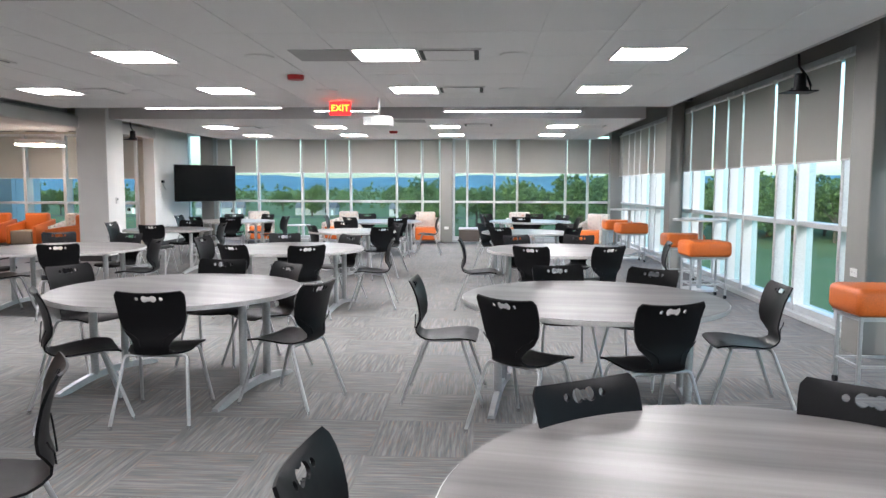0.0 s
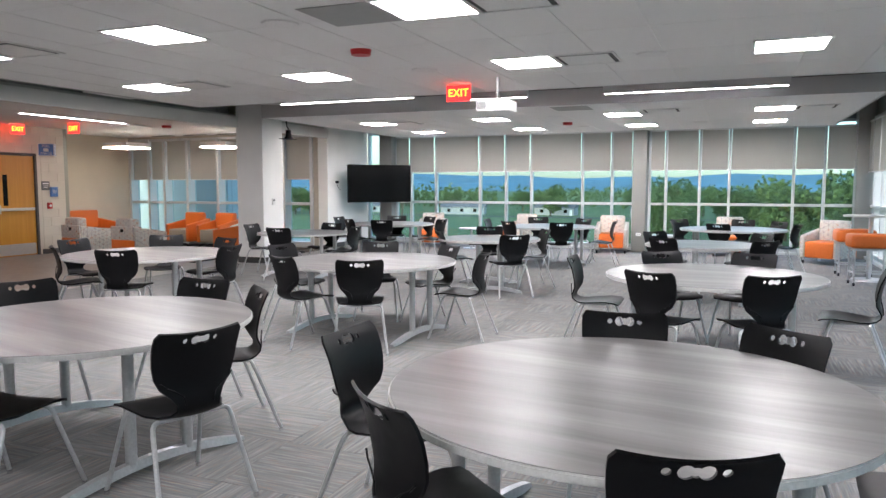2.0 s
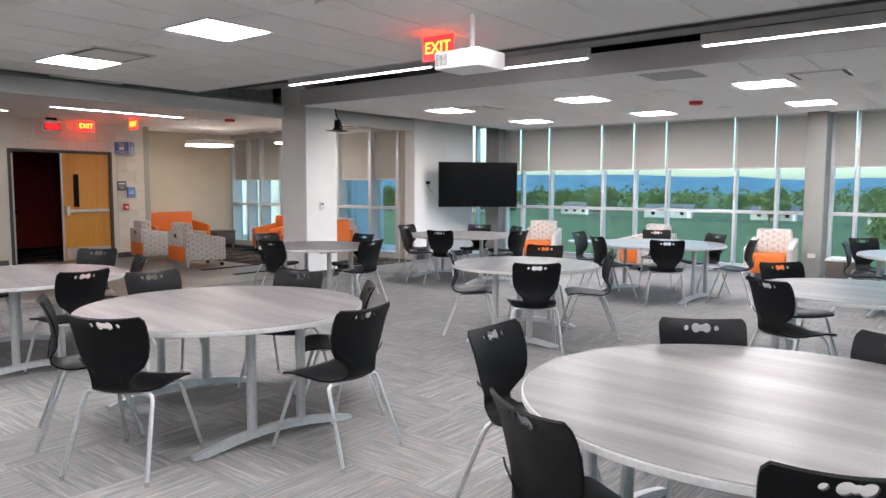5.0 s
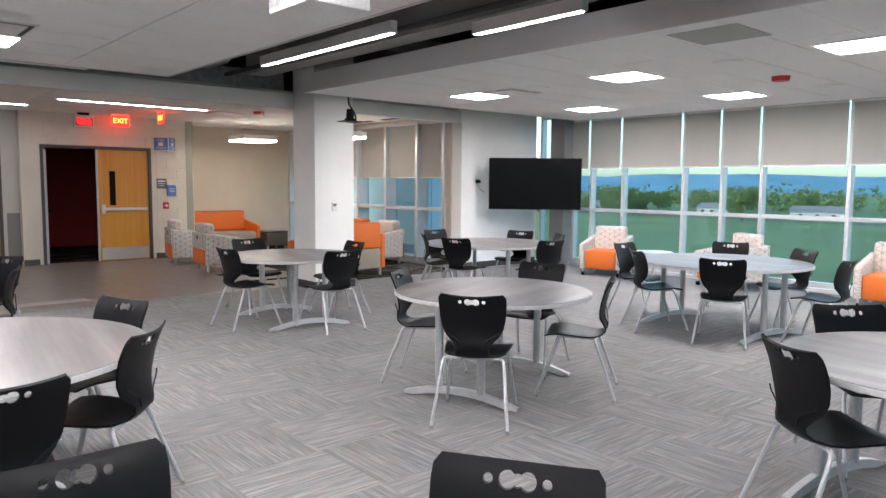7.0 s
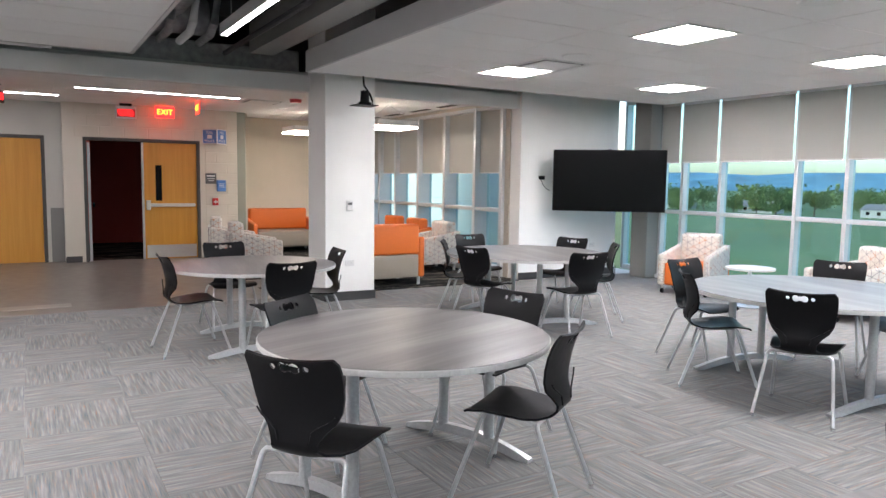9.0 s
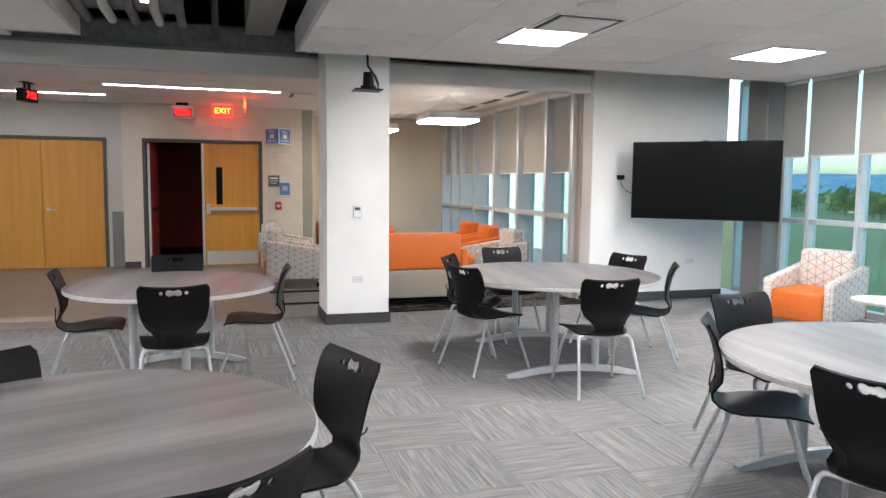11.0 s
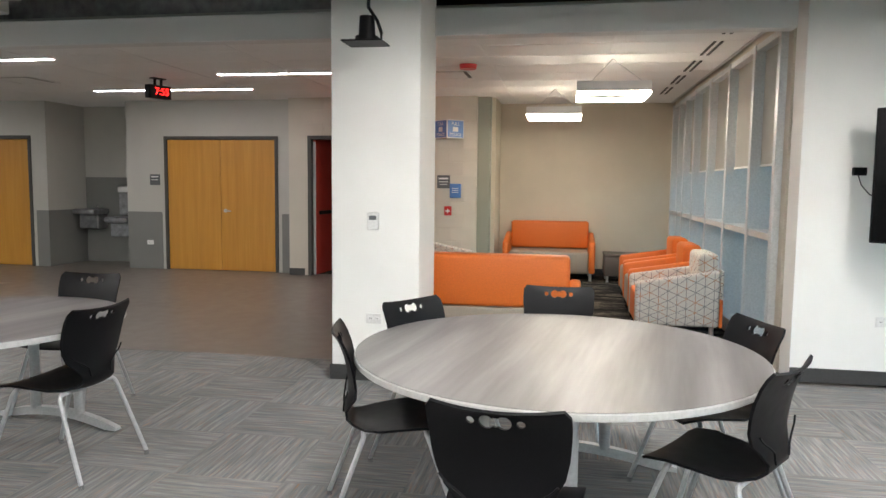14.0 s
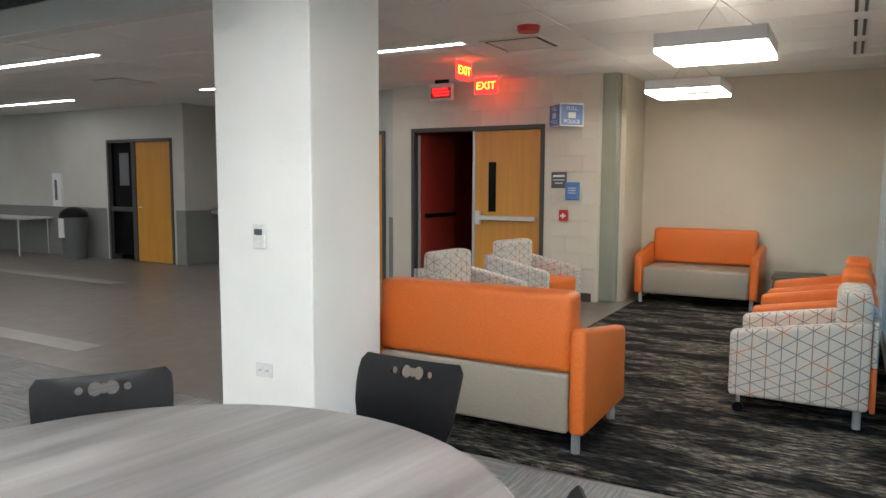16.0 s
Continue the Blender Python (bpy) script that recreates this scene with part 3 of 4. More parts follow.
# the neighbouring wing seen past the nook windows
wing = thing("building_wing", "blue-grey panelled wing of the same building", "building")
WINGM = plain("blue_grey_panel", (0.5, 0.58, 0.64), 0.6)
for k in range(8):
    for j in range(7):
        part("panel", box(B(), -28 + k * 1.6 + 0.01, -28 + (k + 1) * 1.6 - 0.01, 22.5, 22.7, GZ + j * 1.75, GZ + (j + 1) * 1.75 - 0.015), WINGM, wing)
part("core", box(B(), -28, -15.2, 22.71, 24, GZ, 2.7), WINGM, wing)



# tables and chairs --------------------------------------------------------
def chair_shell():
    """One-piece moulded seat and back, pierced with a row of round holes."""
    prof = [(0.225, 0.452, 0.41), (0.2, 0.466, 0.45), (0.12, 0.474, 0.45), (0.02, 0.466, 0.43), (-0.07, 0.456, 0.40), (-0.13, 0.453, 0.33), (-0.175, 0.462, 0.25), (-0.205, 0.486, 0.215),
            (-0.212, 0.515, 0.215), (-0.203, 0.555, 0.27), (-0.195, 0.59, 0.345), (-0.195, 0.64, 0.395), (-0.203, 0.7, 0.42), (-0.217, 0.76, 0.43), (-0.236, 0.81, 0.435), (-0.254, 0.845, 0.432), (-0.27, 0.868, 0.395)]
    bm, n, th = B(), 12, 0.011
    top, bot = [], []
    for i, (y, z, w) in enumerate(prof):
        a, b = prof[max(i - 1, 0)], prof[min(i + 1, len(prof) - 1)]
        d = Vector((0, b[0] - a[0], b[1] - a[1])).normalized()
        nor = Vector((0, d.z, -d.y))
        if nor.z < -0.5 or (abs(nor.z) < 0.5 and nor.y < 0):
            nor = -nor
        r1, r2 = [], []
        for k in range(n + 1):
            u = 2 * k / n - 1
            back = min(1, max(0, (z - 0.5) / 0.1)) if i > 7 else 0
            cup = 0.028 * u * u * back - (1 - back) * 0.012 * (1 - u * u) * (i < 7)
            p = Vector((u * w / 2, y, z)) + (Vector((0, cup, 0)) if back > 0 else Vector((0, 0, cup)))
            if i == len(prof) - 1:
                p.z -= 0.012 * (1 - u * u)
            r1.append(bm.verts.new(p + nor * th / 2))
            r2.append(bm.verts.new(p - nor * th / 2))
        top.append(r1)
        bot.append(r2)
    for i in range(len(prof) - 1):
        for k in range(n):
            bm.faces.new((top[i][k], top[i][k + 1], top[i + 1][k + 1], top[i + 1][k]))
            bm.faces.new((bot[i][k], bot[i + 1][k], bot[i + 1][k + 1], bot[i][k + 1]))
        bm.faces.new((top[i][0], top[i + 1][0], bot[i + 1][0], bot[i][0]))
        bm.faces.new((top[i][n], bot[i][n], bot[i + 1][n], top[i + 1][n]))
    for k in range(n):
        bm.faces.new((top[0][k], bot[0][k], bot[0][k + 1], top[0][k + 1]))
        bm.faces.new((top[-1][k], top[-1][k + 1], bot[-1][k + 1], bot[-1][k]))
    shell = new("shell", finish("shell", bm, BLACK))
    for parts in (((-0.075, 0.0125), (0.075, 0.0125), (-0.026, 0.0225), (0.026, 0.0225)), ((0.0, 0.0165),)):
        cut = B()
        for x, r in parts:
            rod(cut, (x, -0.4, 0.818), (x, -0.1, 0.818), r, 20)
        cutter = new("cutter", finish("cutter", cut, BLACK))
        mod = shell.modifiers.new("holes", "BOOLEAN")
        mod.operation, mod.object, mod.solver = "DIFFERENCE", cutter, "EXACT"
        me = bpy.data.meshes.new_from_object(shell.evaluated_get(bpy.context.evaluated_depsgraph_get()))
        shell.modifiers.clear()
        shell.data = me
        bpy.data.objects.remove(cutter)
    me = shell.data
    me.name = "shell"
    me.shade_smooth()
    me.set_sharp_from_angle(angle=radians(40))
    bpy.data.objects.remove(shell)
    return me


CHAIR_LABEL = "black moulded plastic chair on splayed silver legs"


def build_chair():
    c = thing("school_chair", CHAIR_LABEL, "chair", "chairs round the tables")
    shell = shared("shell", chair_shell(), c, Matrix())
    for y, z, fy, w, fw in ((0.13, 0.445, 0.275, 0.192, 0.245), (-0.135, 0.436, -0.292, 0.192, 0.243)):
        part("crossbar", tube(B(), [(-w + 0.025, y, z), (w - 0.025, y, z)], 0.011), STEEL, c)
        for s in (-1, 1):
            leg = part("leg", tube(B(), [(s * (w - 0.026), y, z), (s * (w - 0.012), y, z - 0.003), (s * (w - 0.001), y + (fy - y) * 0.02, z - 0.012),
                                         (s * (w + 0.006), y + (fy - y) * 0.06, z - 0.026), (s * (w + 0.01), y + (fy - y) * 0.12, z - 0.05), (s * fw, fy, 0.02)], 0.0115), STEEL, c)
            part("glide", rod(B(), (s * fw, fy, 0.0), (s * (fw - 0.002), fy * 0.996, 0.024), 0.014, 10, 0.012), CHROME, leg, "small chrome glide")
    for s in (-1, 1):
        part("rib", tube(B(), [(s * 0.18, -0.2, 0.63), (s * 0.155, -0.206, 0.605), (s * 0.11, -0.212, 0.58), (s * 0.078, -0.217, 0.555), (s * 0.068, -0.221, 0.51)], 0.004, 6), BLACK, shell)
        part("side_rail", tube(B(), [(s * 0.13, 0.13, 0.445), (s * 0.125, -0.135, 0.436)], 0.009), STEEL, c)
    return c


def build_table(r):
    t = thing("round_table", "large round table with a grey wood-grain top" if r > 0.8 else "round table with a grey wood-grain top", "table", "round tables")
    bm = B()
    rod(bm, (0, 0, 0.716), (0, 0, 0.7455), r, 72)
    bmesh.ops.bevel(bm, geom=[e for e in bm.edges if abs(e.verts[0].co.z - e.verts[1].co.z) < 1e-5], offset=0.004, segments=2, affect="EDGES")
    edge = part("edge_band", bm, EDGE, t, "pale grey edge band")
    part("tabletop", rod(B(), (0, 0, 0.738), (0, 0, 0.7475), r - 0.006, 72), LAM, t, "grey wood-grain laminate")
    fx = r * 0.7
    for s in (-1, 1):
        bm = B()
        n = 12
        L = r * 0.6
        rows = []
        for k in range(n + 1):
            y = -L + 2 * L * k / n
            z = 0.012 + 0.075 * (1 - (y / L) ** 2)
            rows.append([bm.verts.new((s * fx + dx, y, zz)) for dx, zz in ((-0.027, max(0.004, z - 0.035)), (0.027, max(0.004, z - 0.035)), (0.02, z + 0.012), (-0.02, z + 0.012))])
        for a, b in zip(rows, rows[1:]):
            for k in range(4):
                bm.faces.new((a[k], a[(k + 1) % 4], b[(k + 1) % 4], b[k]))
        bm.faces.new(rows[0])
        bm.faces.new(rows[-1][::-1])
        foot = part("foot_bar", bm, STEEL, t)
        for y in (-1, 1):
            part("glide", rod(B(), (s * fx, y * (L - 0.03), 0), (s * fx, y * (L - 0.03), 0.02), 0.018), BLACK, foot)
            part("post", rod(B(), (s * fx, y * 0.17, 0.075), (s * fx, y * 0.17, 0.7), 0.03, 16), STEEL, t)
        part("bracket", box(B(), s * fx - 0.035, s * fx + 0.035, -0.3, 0.3, 0.693, 0.716, 0.004), BLACK, t, "black steel bracket")
    return t


chair0 = build_chair()
tables = {0.915: build_table(0.915), 0.76: build_table(0.76)}
placed = set()
first_chair = [True]


def sit(x, y, heading, size=1.0):
    """A chair whose pierced back stands over (x, y) and which faces the heading, in degrees from +x."""
    a = radians(heading)
    m = pose(x + 0.24 * size * math.cos(a), y + 0.24 * size * math.sin(a), 0, 0, 0, heading - 90) @ Matrix.Scale(size, 4)
    if first_chair[0]:
        first_chair[0] = False
        chair0.matrix_basis = m
        return chair0
    return copy_thing(chair0, m)


def group(x, y, r, size, turn, seats):
    """A table with chairs: (bearing from the table, distance of the chair's back, twist off the centre)."""
    m = pose(x, y, 0, 0, 0, turn) @ Matrix.Scale(size / tables[r].scale.x, 4)
    if r in placed:
        copy_thing(tables[r], m)
    else:
        placed.add(r)
        tables[r].matrix_basis = m
    for ang, d, twist in seats:
        a = radians(ang)
        sit(x + d * math.cos(a), y + d * math.sin(a), ang + 180 + twist, size)


group(0.73, 1.72, 0.915, 1, -10, [(120, 0.89, 0), (56, 0.9, 0), (178, 1.24, 0)])
group(-2.36, 5.36, 0.915, 1, -12, [(-77, 1.0, -7), (-119, 1.08, -25), (-20, 1.26, 0), (49, 0.99, 0), (91, 1.01, 0), (159, 1.21, 0)])
group(0.72, 5.12, 0.915, 1, -8, [(177, 1.27, 0), (-128, 1.05, 0), (-72, 1.01, 0), (-3, 1.28, 0), (98, 1.0, 0), (52, 1.01, 0)])
group(-2.45, 8.95, 0.915, 1, -7, [(-66, 1.13, 5), (-114, 1.06, 0), (2, 1.28, 0), (172, 1.23, 0), (110, 1.0, 0), (50, 0.98, 0)])
group(-5.21, 8.7, 0.915, 1, -7, [(-65, 0.95, 0), (5, 1.12, 0), (-127, 0.98, 0), (125, 1.37, 0), (73, 1.06, 0), (176, 1.32, 0)])
group(0.93, 9.01, 0.915, 1, -4, [(-180, 1.25, 0), (-114, 1.09, 0), (-64, 1.03, 0), (122, 0.98, 0), (69, 1.01, 0), (-8, 1.31, 0)])
group(-2.3, 12.46, 0.76, 1, -70, [(-52, 1.07, 0), (-146, 0.77, 0), (108, 0.99, 0), (34, 0.9, 0)])
group(-5.64, 12.58, 0.76, 1, -8, [(3, 0.99, 0), (-86, 0.82, 0), (85, 0.83, 0), (-178, 1.05, 0)])
group(-5.57, 15.69, 0.915, 1, -9, [(-7, 1.27, 0), (-73, 0.98, 0), (-124, 0.96, 0), (180, 1.23, 0), (107, 0.99, 0), (56, 1.02, 0)])
group(-2.29, 16.0, 0.915, 1, -8, [(-178, 1.25, 0), (-127, 0.97, 0), (-62, 1.04, -5), (113, 1.28, 0), (56, 1.0, 0), (1, 1.3, 0)])
group(0.72, 12.48, 0.76, 1, -8, [(138, 0.96, 0), (-124, 0.86, 0), (-45, 1.05, 0), (37, 0.94, 0)])
group(1.06, 16.33, 0.915, 1, -8, [(-112, 0.66, 0), (-176, 1.06, 0), (136, 1.4, 0), (81, 1.2, 0), (38, 1.04, 0), (-22, 1.13, 0)])
sit(-1.63, 2.6, 210)


# soft seating -------------------------------------------------------------
def cushion(x0, x1, y0, y1, z0, z1, r=0.03):
    bm = box(B(), x0, x1, y0, y1, z0, z1, r, 3)
    uv = bm.loops.layers.uv.new()
    for f in bm.faces:
        n = f.normal
        f.normal_update()
        n = f.normal
        for l in f.loops:
            c = l.vert.co
            l[uv].uv = (c.y, c.z) if abs(n.x) > 0.6 else (c.x, c.z) if abs(n.y) > 0.6 else (c.x, c.y)
    return bm


def arm_mesh(x0, x1, y0, y1, z0, zf, zb):
    """A slab arm that slopes from its back down to its front."""
    bm = cushion(x0, x1, y0, y1, z0, zb, 0.03)
    for v in bm.verts:
        if v.co.z > (z0 + zb) / 2:
            v.co.z -= (zb - zf) * (v.co.y - y0) / (y1 - y0)
    return bm


def armchair(label, body, seat, back, group_name):
    """Front towards +y, origin on the floor at the middle."""
    c = thing("armchair", label, "armchair", group_name)
    w, d = 0.37, 0.4
    part("backrest", cushion(-w + 0.09, w - 0.09, -d, -d + 0.2, 0.3, 0.84, 0.05), back, c)
    part("back_panel", cushion(-w + 0.005, w - 0.005, -d - 0.035, -d - 0.002, 0.4, 0.68, 0.012), body, c)
    part("lower_back", cushion(-w + 0.005, w - 0.005, -d - 0.033, -d - 0.002, 0.12, 0.398, 0.012), seat, c)
    part("seat", cushion(-w + 0.1, w - 0.1, -d + 0.14, d - 0.005, 0.12, 0.44, 0.035), seat, c)
    for s in (-1, 1):
        x0, x1 = sorted((s * w, s * (w - 0.095)))
        part("arm", arm_mesh(x0, x1, -d, d, 0.12, 0.55, 0.68), body, c)
        for y in (-d + 0.06, d - 0.06):
            if y < 0:
                part("leg", rod(B(), (s * (w - 0.06), y, 0), (s * (w - 0.06), y, 0.125), 0.024), STEEL, c)
            else:
                leg = part("caster", rod(B(), (s * (w - 0.06) - 0.014, y, 0.035), (s * (w - 0.06) + 0.014, y, 0.035), 0.035, 14), BLACK, c)
                part("stem", rod(B(), (s * (w - 0.06), y, 0.03), (s * (w - 0.06), y, 0.125), 0.012), STEEL, leg)
    part("pull_slot", box(B(), -0.05, 0.05, -d - 0.038, -d - 0.034, 0.56, 0.63, 0.001), BLACK, c, "black hand pull")
    return c


chair_a = armchair("lattice-patterned cream armchair with an orange seat by the windows", LATTICE, ORANGE, LATTICE, "lounge chairs by the far windows")
chair_a.matrix_basis = pose(-6.0, 19.0, 0, 0, 0, 200)
for x, y, r in ((-3.8, 19.15, 150), (-1.53, 19.05, 186), (0.99, 19.1, 180), (2.8, 18.2, 150)):
    copy_thing(chair_a, pose(x, y, 0, 0, 0, r))
chair_b = armchair("orange vinyl armchair with a taupe seat in the nook", ORANGE, TAUPE, ORANGE, "armchairs along the nook windows")
chair_b.matrix_basis = pose(-10.95, 16.84, 0, 0, 0, 180)
copy_thing(chair_b, pose(-11.95, 16.86, 0, 0, 0, 180))
chair_c = armchair("lattice-patterned cream armchair with an orange seat in the nook", LATTICE, ORANGE, LATTICE, "armchairs of the nook")
chair_c.matrix_basis = pose(-9.91, 16.82, 0, 0, 0, 180)
copy_thing(chair_c, pose(-10.65, 13.97, 0, 0, 0, -8))
copy_thing(chair_c, pose(-12.13, 13.99, 0, 0, 0, -12))


def loveseat(at, label):
    c = thing("loveseat", label, "sofa", "orange loveseats", at)
    w, d = 0.72, 0.41
    part("backrest", cushion(-w + 0.09, w - 0.09, -d, -d + 0.2, 0.46, 0.905, 0.04), ORANGE, c)
    part("back_panel", cushion(-w + 0.1, w - 0.1, -d, -d + 0.14, 0.12, 0.457, 0.02), TAUPE, c, "taupe vinyl lower back")
    part("seat", cushion(-w + 0.1, w - 0.1, -d + 0.145, d, 0.12, 0.45, 0.035), TAUPE, c, "taupe vinyl seat")
    for s in (-1, 1):
        x0, x1 = sorted((s * w, s * (w - 0.095)))
        part("arm", arm_mesh(x0, x1, -d - 0.005, d, 0.12, 0.6, 0.72), ORANGE, c)
        for y in (-d + 0.07, d - 0.07):
            part("leg", rod(B(), (s * (w - 0.07), y, 0), (s * (w - 0.07), y, 0.125), 0.025), STEEL, c)
    return c


loveseat(pose(-8.7, 15.14, 0, 0, 0, 90), "orange loveseat with its taupe back to the tables")
loveseat(pose(-13.97, 15.47, 0, 0, 0, -90), "orange loveseat with a taupe seat against the beige wall")


def ottoman(name, x, y, top, label):
    o = thing(name, label, "ottoman", at=pose(x, y, 0))
    part("body", cushion(-0.27, 0.27, -0.27, 0.27, 0.1, 0.4, 0.02), BROWN, o)
    part("top", cushion(-0.28, 0.28, -0.28, 0.28, 0.4, 0.44, 0.015), top, o)
    for sx in (-1, 1):
        for sy in (-1, 1):
            part("leg", rod(B(), (sx * 0.22, sy * 0.22, 0), (sx * 0.22, sy * 0.22, 0.105), 0.02), STEEL, o)


ottoman("ottoman", -13.8, 16.6, BROWN, "brown vinyl cube table between the nook seats")
ottoman("ottoman", -0.35, 18.85, EDGE, "brown cube table with a pale top by the windows")

side = thing("side_table", "small round white side table between the lounge chairs", "table", at=pose(-4.85, 18.7, 0))
part("tabletop", rod(B(), (0, 0, 0.48), (0, 0, 0.505), 0.3, 40), EDGE, side)
part("post", rod(B(), (0, 0, 0.02), (0, 0, 0.48), 0.025), STEEL, side)
part("base", rod(B(), (0, 0, 0), (0, 0, 0.02), 0.2, 32), STEEL, side)


def stool(at):
    s = thing("bar_stool", "square orange vinyl stool on a silver frame with casters", "stool", "orange stools by the side windows", at)
    part("seat", cushion(-0.3, 0.3, -0.24, 0.24, 0.58, 0.79, 0.05), ORANGE, s)
    part("seat_pan", box(B(), -0.27, 0.27, -0.21, 0.21, 0.565, 0.58, 0.003), STEEL, s)
    for sx in (-1, 1):
        for sy in (-1, 1):
            leg = part("leg", box(B(), sx * 0.24 - 0.013, sx * 0.24 + 0.013, sy * 0.17 - 0.013, sy * 0.17 + 0.013, 0.05, 0.565, 0.003), STEEL, s)
            part("caster", rod(B(), (sx * 0.24 - 0.012, sy * 0.17, 0.028), (sx * 0.24 + 0.012, sy * 0.17, 0.028), 0.028, 12), BLACK, leg, "black caster")
    for z in (0.2, 0.552):
        for sx in (-1, 1):
            part("stretcher", box(B(), sx * 0.24 - 0.01, sx * 0.24 + 0.01, -0.157, 0.157, z - 0.01, z + 0.01), STEEL, s)
            part("stretcher", box(B(), -0.227, 0.227, sx * 0.17 - 0.01, sx * 0.17 + 0.01, z - 0.01, z + 0.01), STEEL, s)
    return s


st = stool(pose(3.03, 10.1, 0, 0, 0, 4))
for x, y, r in ((3.15, 11.62, 0), (3.02, 14.9, 5), (2.98, 16.2, 2), (2.98, 5.6, 0)):
    copy_thing(st, pose(x, y, 0, 0, 0, r))


def high_table(x, y):
    t = thing("high_table", "tall round white table by the side windows", "table", "tall tables by the side windows", pose(x, y, 0))
    part("tabletop", rod(B(), (0, 0, 1.03), (0, 0, 1.055), 0.4, 48), EDGE, t)
    part("post", rod(B(), (0, 0, 0.02), (0, 0, 1.03), 0.035, 16), STEEL, t)
    part("base", rod(B(), (0, 0, 0), (0, 0, 0.025), 0.27, 40, 0.25), STEEL, t)


high_table(3.2, 10.85)
high_table(3.12, 15.55)

# television ---------------------------------------------------------------
tv = thing("television", "large black wall-mounted television swung out on its arm", "television", at=Matrix.Translation((-7.24, 18.48, 1.583)) @ pose(0, 0, 0, 0, 0, 48))
part("screen", box(B(), -0.83, 0.83, -0.035, -0.03, -0.455, 0.46, 0.001), SCREEN, tv)
part("housing", box(B(), -0.845, 0.845, -0.03, 0.02, -0.47, 0.47, 0.006), BLACK, tv)
part("mount", box(B(), -0.25, 0.25, 0.02, 0.06, -0.2, 0.2, 0.004), BLACK, tv)
part("arm", box(B(), -0.05, 0.05, 0.06, 0.62, -0.05, 0.05, 0.004), BLACK, tv)
part("sensor", box(B(), -0.03, 0.03, -0.02, 0.0, 0.47, 0.48), BLACK, tv)
plug = thing("power_plug", "black plug and hanging cord on the white wall", "plug", at=pose(SCREEN_X, 17.86, 1.62))
part("adapter", box(B(), 0, 0.05, -0.04, 0.05, -0.03, 0.03, 0.005), BLACK, plug)
part("cord", tube(B(), [(0.02, 0.0, -0.03), (0.03, 0.02, -0.1), (0.03, 0.08, -0.17), (0.04, 0.16, -0.2)], 0.004), BLACK, plug)


# fixtures -----------------------------------------------------------------
def troffer(x, y):
    t = thing("ceiling_light", "glowing square light panel set in the tile ceiling", "ceiling light", "square ceiling lights", pose(x, y, CZ))
    bm = B()
    for a in (-1, 1):
        box(bm, a * 0.305 - 0.012, a * 0.305 + 0.012, -0.317, 0.317, -0.012, 0.0)
        box(bm, -0.293, 0.293, a * 0.305 - 0.012, a * 0.305 + 0.012, -0.012, 0.0)
    part("frame", bm, WHITEPL, t)
    part("lens", box(B(), -0.292, 0.292, -0.292, 0.292, -0.009, -0.002), PANEL, t)
    return t


tr0 = troffer(-5.92, 9.66)
for x, y in ((-3.5, 7.14), (-0.99, 7.13), (1.51, 7.13), (-5.94, 7.15), (-3.49, 9.66), (-0.95, 9.64), (1.51, 9.64),
             (-5.76, 15.62), (-3.31, 15.58), (-0.82, 15.5), (1.64, 15.4), (-5.72, 18.1), (-3.25, 18.03), (-0.79, 17.95), (1.66, 17.88),
             (-3.4, 1.9), (-0.97, 1.9), (1.5, 1.9), (-0.95, -1.5)):
    copy_thing(tr0, pose(x, y, CZ))


def vent(x, y):
    v = thing("ceiling_vent", "square white supply vent with dark slots in the ceiling", "vent", "ceiling vents", pose(x, y, CZ))
    part("backing", box(B(), -0.29, 0.29, -0.29, 0.29, -0.004, -0.001), RUBBER, v)
    part("plate", box(B(), -0.24, 0.24, -0.24, 0.24, -0.016, -0.008, 0.003), WHITEPL, v)
    bm = B()
    for a in (-1, 1):
        box(bm, a * 0.295 - 0.01, a * 0.295 + 0.01, -0.305, 0.305, -0.012, -0.001)
        box(bm, -0.285, 0.285, a * 0.295 - 0.01, a * 0.295 + 0.01, -0.012, -0.001)
    part("frame", bm, WHITEPL, v)
    return v


v0 = vent(-0.38, 7.14)
for x, y, z in ((-0.33, 9.66, CZ), (-5.28, 9.66, CZ), (-5.23, 7.15, CZ), (-5.2, 15.66, CZ), (-0.12, 15.1, CZ), (2.25, 15.4, CZ), (-11.0, 8.5, HZ), (-11.1, 14.24, HZ)):
    copy_thing(v0, pose(x, y, z))


def disc(name, x, y, z, r, h, mat, label, category, group_name):
    return tagged(new(name, finish(name, rod(B(), (0, 0, -h), (0, 0, 0), r * 0.9, 28, r), mat)), label, category, group_name)


sp = disc("ceiling_speaker", 0, 0, 0, 0.15, 0.012, WHITEPL, "round white ceiling speaker grille", "speaker", "ceiling speakers")
sp.matrix_basis = pose(-2.27, 7.18, CZ)
for x, y in ((0.25, 7.15), (0.3, 9.62), (-2.13, 9.68), (-4.65, 9.68), (-4.6, 15.52), (-2.04, 15.47), (0.4, 17.7), (-2.0, 17.9)):
    copy_thing(sp, pose(x, y, CZ))
al = disc("alarm_strobe", 0, 0, 0, 0.1, 0.05, REDPLAST, "round red ceiling fire alarm", "fire alarm", "red ceiling alarms")
al.matrix_basis = pose(-2.22, 8.4, CZ)
for x, y, z in ((-2.1, 16.8, CZ), (-10.42, 14.6, HZ)):
    copy_thing(al, pose(x, y, z))


